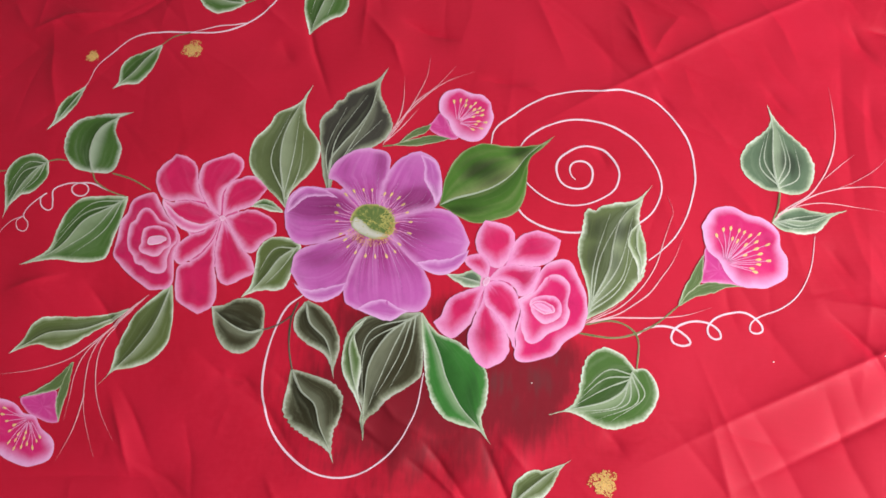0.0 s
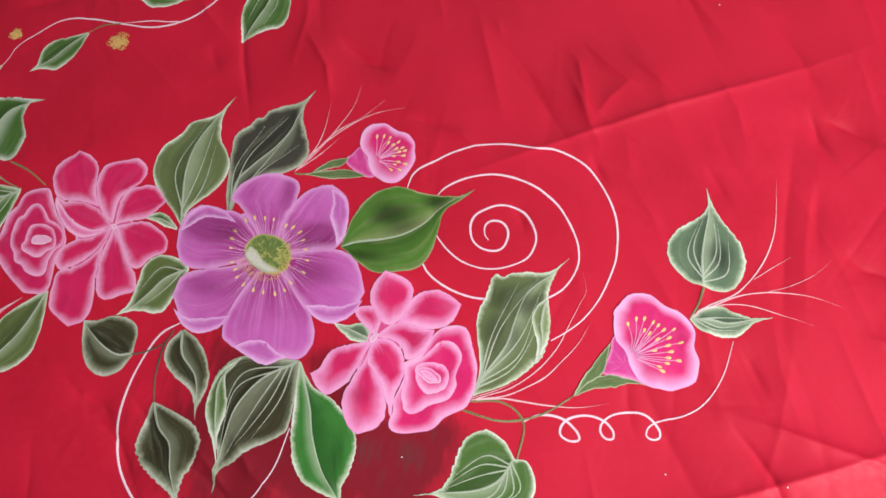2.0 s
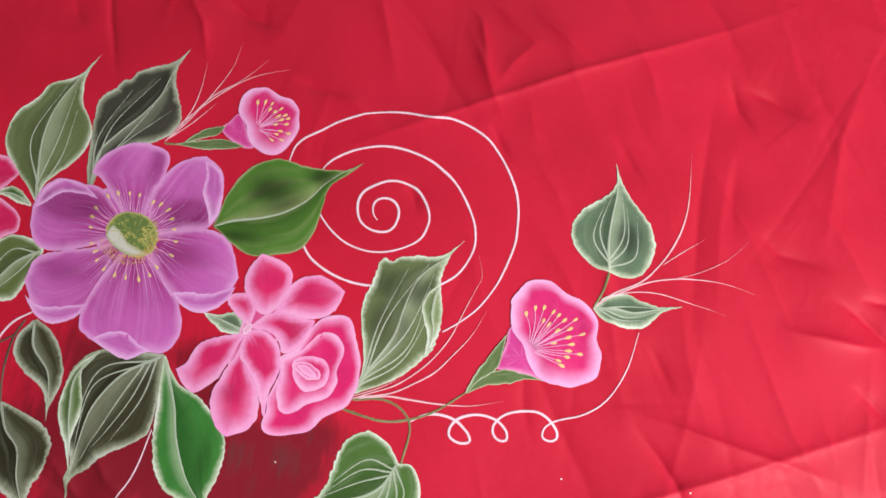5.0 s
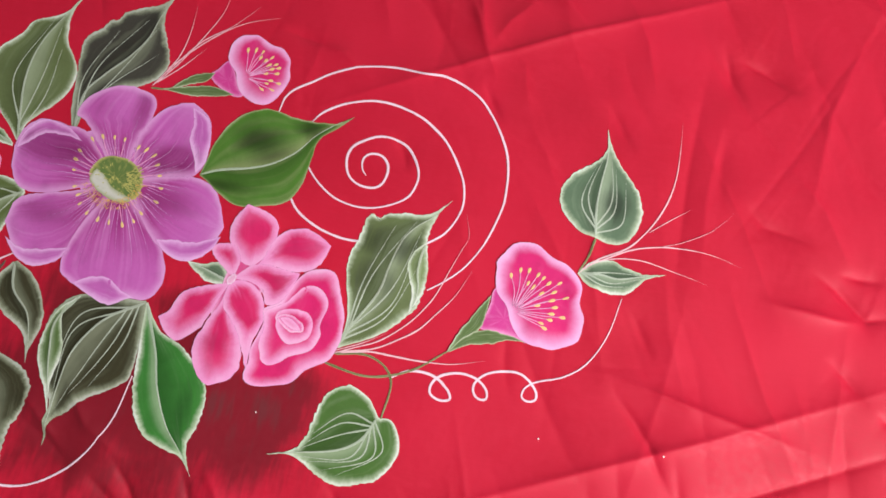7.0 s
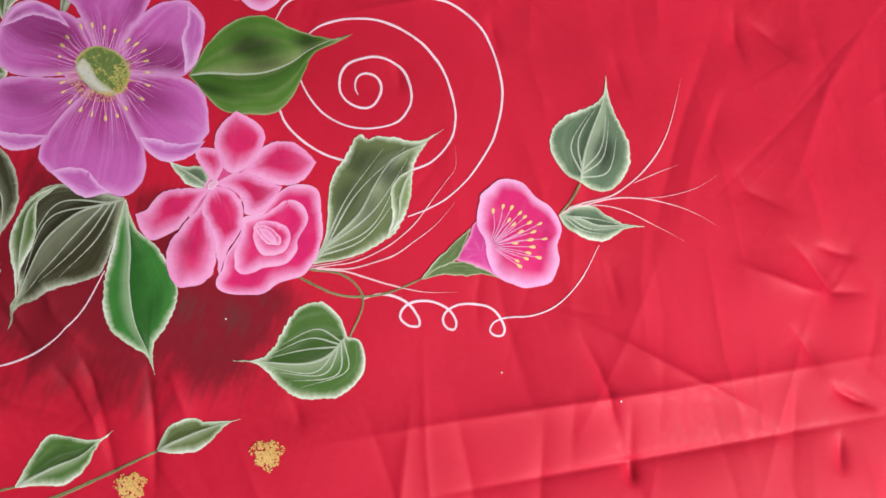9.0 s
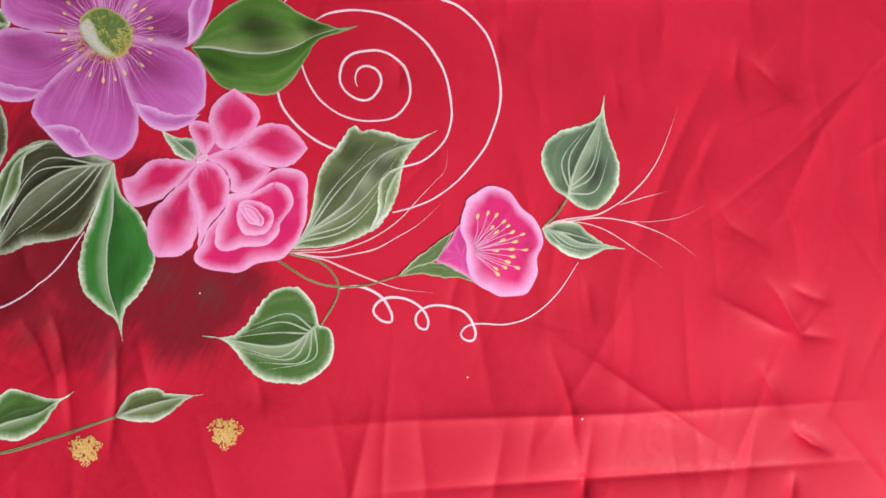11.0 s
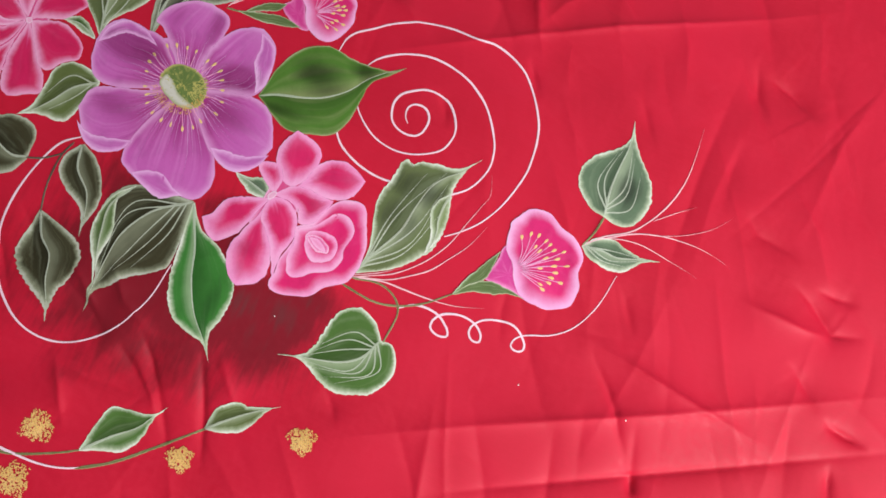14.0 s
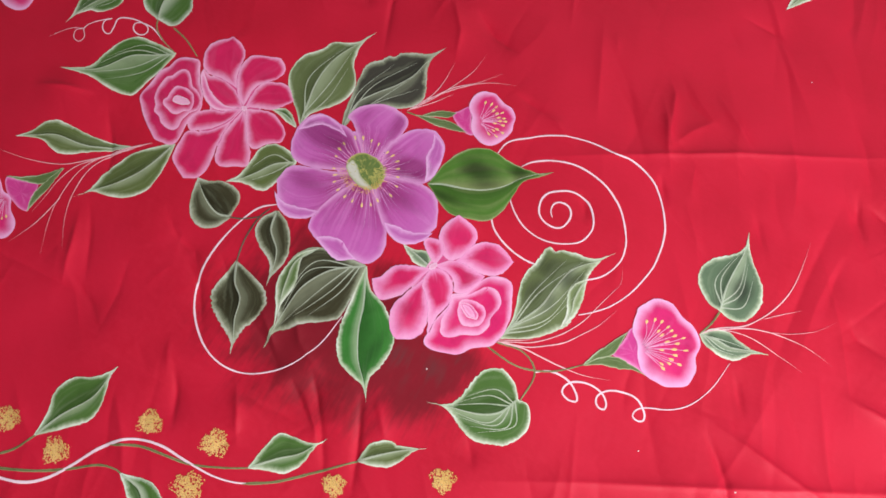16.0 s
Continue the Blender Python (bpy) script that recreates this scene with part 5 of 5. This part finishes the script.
petal([(11.37, -3.88), (11.7, -3.27), (11.98, -2.34), (12.22, -1.7), (12.77, -1.16), (13.42, -0.88), (14.21, -0.82), (15.17, -1.17), (15.9, -1.6)],
      [(11.39, -3.95), (12.02, -3.76), (12.62, -3.77), (13.44, -3.86), (14.21, -3.79), (14.92, -3.47), (15.51, -2.97), (15.72, -2.34), (15.9, -1.6)], PINK_BRIGHT, pink2, 5.3)
petal([(9.99, -5), (9.42, -4.67), (8.7, -4.13), (8.23, -3.73), (8.09, -3.36), (8.31, -3), (9.07, -2.78)],
      [(10.08, -4.9), (10.17, -4.33), (10.17, -3.74), (9.95, -3.18), (9.58, -2.89), (9.07, -2.78)], PINK_BRIGHT, pink2, 5.6)
petal([(10.06, -4.98), (10.49, -4.47), (11, -3.99), (11.61, -3.72), (12.21, -3.73), (13.03, -3.81), (13.75, -3.84), (14.31, -3.85)],
      [(10.17, -5.08), (11.37, -5.09), (12.06, -5.47), (12.39, -5.95), (12.48, -6.32), (13.06, -6.29), (13.57, -5.96), (13.97, -5.2), (14.18, -4.46), (14.31, -3.85)], PINK_BRIGHT, pink2, 6.4)
petal([(9.86, -5.41), (8.93, -5.7), (8.01, -5.99), (7.13, -6.46), (6.6, -7.14), (6.35, -7.96), (5.7, -8.51)],
      [(9.89, -5.52), (9.53, -6.41), (9.21, -7.43), (8.8, -8.54), (8.29, -9.13), (7.65, -9.67), (7.08, -9.78), (6.34, -9.31), (5.7, -8.51)], PINK_BRIGHT, pink2, 5.8)
petal([(9.82, -5.57), (9.63, -6.77), (9.26, -7.61), (8.8, -8.84), (8.55, -9.65), (8.69, -10.56), (9.13, -11.41), (9.68, -11.97), (10.21, -12.19)],
      [(9.92, -5.63), (10.42, -7.2), (10.96, -8.06), (11.46, -8.72), (11.77, -9.6), (11.93, -10.5), (11.77, -11.08), (11.33, -11.61), (10.76, -11.94), (10.21, -12.19)], PINK_BRIGHT, pink2, 6.1)
petal([(9.9, -5.4), (9.74, -6.17), (9.92, -7.11), (10.44, -7.58), (11.01, -8.24), (11.5, -8.9), (11.84, -9.59), (12.14, -10.27), (12.41, -10.7)],
      [(10.05, -5.22), (10.65, -5.07), (11.3, -5.15), (11.95, -5.49), (12.38, -6.07), (12.65, -6.98), (12.71, -7.54), (12.56, -8.14), (12.37, -8.92), (12.35, -9.75), (12.41, -10.7)], PINK_BRIGHT, pink2, 6.7)
rose2 = blob("rose", [(12.56, -6.61), (12.79, -7.52), (12.6, -8.32), (12.39, -9.29), (12.4, -10.22), (12.28, -10.8), (12.37, -11.15), (12.65, -11.46), (13.18, -11.58), (13.81, -11.49), (14.52, -11.28), (15.23, -11.07), (15.71, -10.69), (16.13, -10.06), (16.77, -9.57), (17.49, -9.06), (17.75, -8.57), (17.88, -7.8), (18.02, -6.73), (17.97, -6.17), (17.77, -5.64), (17.38, -5.14), (17.18, -4.6), (17.15, -4.15), (16.83, -3.59), (16.37, -3.28), (15.76, -3.2), (15.11, -3.43), (14.54, -3.85), (14.16, -4.39), (13.92, -5.01), (13.6, -5.77), (13.04, -6.22)], ROSE_BRIGHT, cloth, 7, "pink rose with white-edged petals")
blob("petal", [(12.69, -6.67), (13.33, -6.28), (13.94, -5.86), (14.37, -5.24), (14.65, -4.76), (15.17, -4.51), (15.75, -4.48), (16.21, -4.78), (16.57, -5.29), (16.66, -5.85), (16.53, -6.44), (16.47, -7.02), (16.65, -7.44), (16.57, -7.94), (16.33, -8.54), (15.85, -8.93), (15.26, -9.19), (14.82, -9.42), (14.46, -9.83), (14.03, -10.09), (13.58, -10.14), (13.16, -9.89), (13.02, -9.47), (12.79, -9.03), (12.72, -8.48), (12.81, -7.9), (12.73, -7.15)], ROSE_BRIGHT, rose2, 7.4)
blob("petal", [(13.42, -6.91), (13.7, -6.48), (14.23, -6.26), (14.8, -6.2), (15.4, -6.27), (15.79, -6.58), (15.97, -7.04), (15.98, -7.56), (15.73, -8.1), (15.14, -8.4), (14.6, -8.54), (14.06, -8.23), (13.66, -7.74), (13.51, -7.27)], ROSE_BRIGHT, rose2, 7.8)
blob("petal", [(13.54, -6.93), (13.95, -6.7), (14.53, -6.67), (14.97, -6.89), (15.33, -7.08), (15.44, -7.55), (15.05, -7.7), (14.6, -7.75), (14.06, -7.47), (13.72, -7.2)], ROSE_HEART, rose2, 8.2)
blob("petal", [(13.78, -6.96), (14.18, -6.84), (14.63, -6.95), (15.06, -7.25), (15.24, -7.52), (14.82, -7.56), (14.36, -7.42), (13.99, -7.18)], ROSE_BRIGHT, rose2, 8.6)
bell1 = blob("bell_flower", [(27.02, -0.54), (27.55, 0.65), (28.44, 1.22), (29.5, 1.02), (30.42, 0.58), (31.58, 0.24), (32.56, -0.79), (32.75, -2.18), (33.18, -3.18), (32.92, -4.45), (32.05, -5.13), (30.79, -5.55), (29.57, -5.2), (28.58, -4.3), (28.01, -3.11), (27.28, -2.28)], BELL, cloth, 7, "pink bell flower with yellow anthers")
blob("tube", [(27.2, -2.19), (26.97, -3.58), (26.65, -4.96), (27.58, -4.99), (28.75, -5.07), (29.98, -5.29), (29.22, -4.03), (28.23, -2.88)], TUBE, bell1, 5)
bell2 = blob("bell_flower", [(5.22, 10.51), (5.17, 11.51), (5.74, 12.33), (6.55, 12.55), (7.48, 12.33), (8.2, 12.03), (9.12, 11.8), (9.69, 11.21), (9.91, 10.35), (10, 9.47), (9.81, 8.55), (9.36, 7.81), (8.84, 7.38), (8.03, 7.38), (7.25, 7.78), (6.61, 8.25), (6.23, 8.86), (6.02, 9.5), (5.49, 10.01)], BELL, cloth, 7, "pink bell flower with yellow anthers")
blob("tube", [(5.25, 10.24), (4.75, 9.53), (4.3, 8.96), (4.76, 8.4), (5.63, 7.92), (6.6, 7.63), (7.06, 7.84), (6.42, 8.62), (5.83, 9.7)], TUBE, bell2, 5)
bell3 = blob("bell_flower", [(-33.47, -18.05), (-33.19, -16.36), (-31.49, -15.92), (-30.22, -16.21), (-29.24, -16.94), (-28.08, -17.27), (-27.29, -18.18), (-26.12, -18.93), (-25.72, -20.06), (-26.21, -20.9), (-27.94, -21.35), (-29.59, -21.06), (-31.12, -20.3), (-32.62, -19.66)], BELL, cloth, 7, "pink bell flower with yellow anthers")
blob("tube", [(-29.78, -15.76), (-28.25, -15.38), (-26.73, -14.94), (-26.39, -16.27), (-25.83, -17.61), (-27.22, -17.57), (-28.99, -16.83)], TUBE, bell3, 5)
bell4 = blob("bell_flower", [(-45.07, 0.8), (-44.63, 2.6), (-42.74, 3.12), (-40.61, 2.18), (-40.18, 0.44), (-40.79, -0.39), (-42.14, -0.59), (-43.6, -0.21)], BELL, cloth, 7, "pink bell flower with yellow anthers")
sepal([(24.89, -6.88), (25.45, -5.42), (26.18, -4.05), (27.01, -2.65)], [(25.06, -6.87), (25.98, -5.87), (26.74, -4.86), (27.01, -2.65)], bell1, 6)
sepal([(24.89, -6.88), (25.86, -5.65), (27.07, -5), (28.54, -5.03), (29.82, -5.29)], [(25.06, -6.87), (26.18, -6.18), (27.54, -5.85), (28.52, -5.39), (29.82, -5.29)], bell1, 6.3)
sepal([(1.81, 7.57), (2.62, 8.42), (3.6, 8.94), (4.6, 9.19)], [(2.02, 7.51), (3.15, 8.03), (4.14, 8.44), (4.6, 9.19)], bell2, 6)
sepal([(1.17, 7.31), (2.91, 7.82), (4.66, 8.15), (6.43, 7.78)], [(1.27, 7.26), (3.21, 7.16), (5.05, 7.39), (6.43, 7.78)], bell2, 6.3)
sepal([(-25.76, -12.49), (-26.96, -13.89), (-28.36, -14.9), (-30.06, -15.72)], [(-25.63, -12.59), (-25.96, -14.05), (-26.73, -14.94), (-30.06, -15.72)], bell3, 6)
sepal([(-25.76, -12.49), (-26.31, -14.45), (-26.47, -16.13), (-25.86, -17.71)], [(-25.6, -12.49), (-25.57, -14.91), (-25.74, -16.34), (-25.86, -17.71)], bell3, 6.3)
stamens((28.54, -3.48), [(28.02, -1.16), (28.56, -0.69), (29.12, -0.59), (29.74, -0.78), (30.12, -0.93), (30.52, -1.21), (31.2, -1.07), (29.2, -1.44), (29.57, -1.63), (30.95, -1.72), (30.18, -1.95), (30.92, -2.28), (31.77, -1.95), (31.18, -2.69), (30.05, -2.78), (31.03, -3.15), (31.77, -3.24), (31, -3.56), (30.48, -3.88), (30.72, -4.15)], bell1, 9.2, 0.15)
stamens((6.85, 9.27), [(6.49, 11.3), (7.07, 11.39), (7.6, 11.34), (7.55, 10.88), (7.98, 10.72), (8.38, 11.01), (8.31, 10.41), (8.8, 10.53), (9.07, 10.3), (8.6, 10.14), (8.27, 9.73), (9.05, 9.85), (8.73, 9.26), (9.36, 9.14), (8.5, 9), (8.25, 8.52), (8.99, 8.59)], bell2, 9.2, 0.15)
stamens((-28.59, -17.39), [(-31.1, -16.62), (-31.19, -17.15), (-30.67, -17.7), (-29.9, -18), (-30.21, -18.49), (-29.35, -18.73), (-29.51, -19.21), (-30.1, -19.42), (-28.75, -19.04), (-28.37, -19.48), (-28.85, -19.74), (-27.78, -19.78), (-27.53, -19.22), (-27.29, -18.88), (-29.5, -19.9), (-28.69, -18.57)], bell3, 9.2, 0.15)
stamens((-0.04, 0.05), [(-2.58, 2.61), (-1.89, 2.92), (-1.04, 3.02), (-0.28, 3.01), (0.86, 2.63), (1.46, 2.57), (2.13, 2.25), (2.57, 1.63), (2.96, 0.9), (3.32, 0.04), (3.28, -0.97), (2.47, -1.93), (-3.2, 1.62), (-3.29, 0.95), (-3.16, 0.17), (-2.75, -0.96), (-2.3, -1.47), (-2, -2.08), (-1.3, -2.63), (-0.39, -2.93), (0.45, -2.98), (1.43, -2.97), (2.13, -2.57)], purple, 9.2, 0.55)
flecks("pollen", (0, -0.1), (1.5, 2.35), (-165, 5), 260, 0.7, GOLD, purple, 9.4, "stippled gold pollen", 4)
flecks("seed_fleck", (0.1, 0.15), (0.7, 1.9), (-40, 50), 150, 1.0, SEED_YELLOW, purple, 9.3, "yellow brush flecks", 5)
flecks("seed_fleck", (-0.1, 0.2), (0.0, 1.5), (110, 340), 50, 0.9, SEED_YELLOW, purple, 9.3, "yellow brush flecks", 6)

# ---- gold dabs and specks ----
gold_dab(-29.85, 17.58, 0.67, 3)
gold_dab(-19.26, 17.84, 1.06, 4)
gold_dab(-12.49, 24.9, 0.7, 12)
gold_dab(19.1, -20.32, 1.06, 5)
gold_dab(-15.32, -33.19, 1.18, 6)
gold_dab(-10.01, -33.33, 1.24, 7)
gold_dab(-4.33, -27.71, 1.15, 8)
gold_dab(1.44, -26.59, 1.26, 9)
gold_dab(1.45, -30.44, 1.39, 10)
gold_dab(11.62, -24.77, 1.00, 11)
for x, y in [(39.28, -10.51), (31.64, -11.04), (32.27, 26.67), (13.71, -13.15)]:
    blob("speck", [(x - 0.07, y), (x, y + 0.05), (x + 0.06, y + 0.02), (x + 0.04, y - 0.06), (x - 0.03, y - 0.05)], SPECK, cloth, 1, "tiny white paint speck", 2, 12)

# ---- the room round it ----
WALL = plain_wall("wall_paint", (0.3, 0.29, 0.28), 3.0)
FLOOR = plain_wall("floor_stone", (0.3, 0.28, 0.25), 6.0)


def slab(name, low, high, mat):
    bm = bmesh.new()
    bmesh.ops.create_cube(bm, size=1.0)
    for v in bm.verts:
        v.co = Vector([(a + b) / 2 + c * (b - a) for a, b, c in zip(low, high, v.co)])
    bmesh.ops.bevel(bm, geom=bm.edges[:], offset=0.004, segments=1, affect="EDGES")
    me = bpy.data.meshes.new(name)
    bm.to_mesh(me)
    bm.free()
    me.materials.append(mat)
    return tagged(new(name, me), kind="structure")


FLOOR_TOP = float(HEIGHTS.min()) - 0.001
slab("floor", (-2.2, -2.4, -0.12), (1.46, 1.7, FLOOR_TOP), FLOOR)
slab("ceiling", (-2.2, -2.4, 2.6), (1.46, 1.7, 2.72), WALL)
# the north wall, with a window's opening through it
slab("wall_north_sill", (-2.2, 1.7, -0.12), (1.46, 1.85, 1.3), WALL)
slab("wall_north_head", (-2.2, 1.7, 2.2), (1.46, 1.85, 2.72), WALL)
slab("wall_north_west", (-2.2, 1.7, 1.3), (-0.5, 1.85, 2.2), WALL)
slab("wall_north_east", (0.9, 1.7, 1.3), (1.46, 1.85, 2.2), WALL)
slab("wall_south", (-2.2, -2.52, -0.12), (1.46, -2.4, 2.72), WALL)
slab("wall_west", (-2.32, -2.52, -0.12), (-2.2, 1.85, 2.72), WALL)
# the east wall, with the window's opening through it
slab("wall_east_sill", (1.46, -2.52, -0.12), (1.6, 1.85, 0.55), WALL)
slab("wall_east_head", (1.46, -2.52, 1.55), (1.6, 1.85, 2.72), WALL)
slab("wall_east_south", (1.46, -2.52, 0.55), (1.6, -1.25, 1.55), WALL)
slab("wall_east_north", (1.46, -0.05, 0.55), (1.6, 1.85, 1.55), WALL)
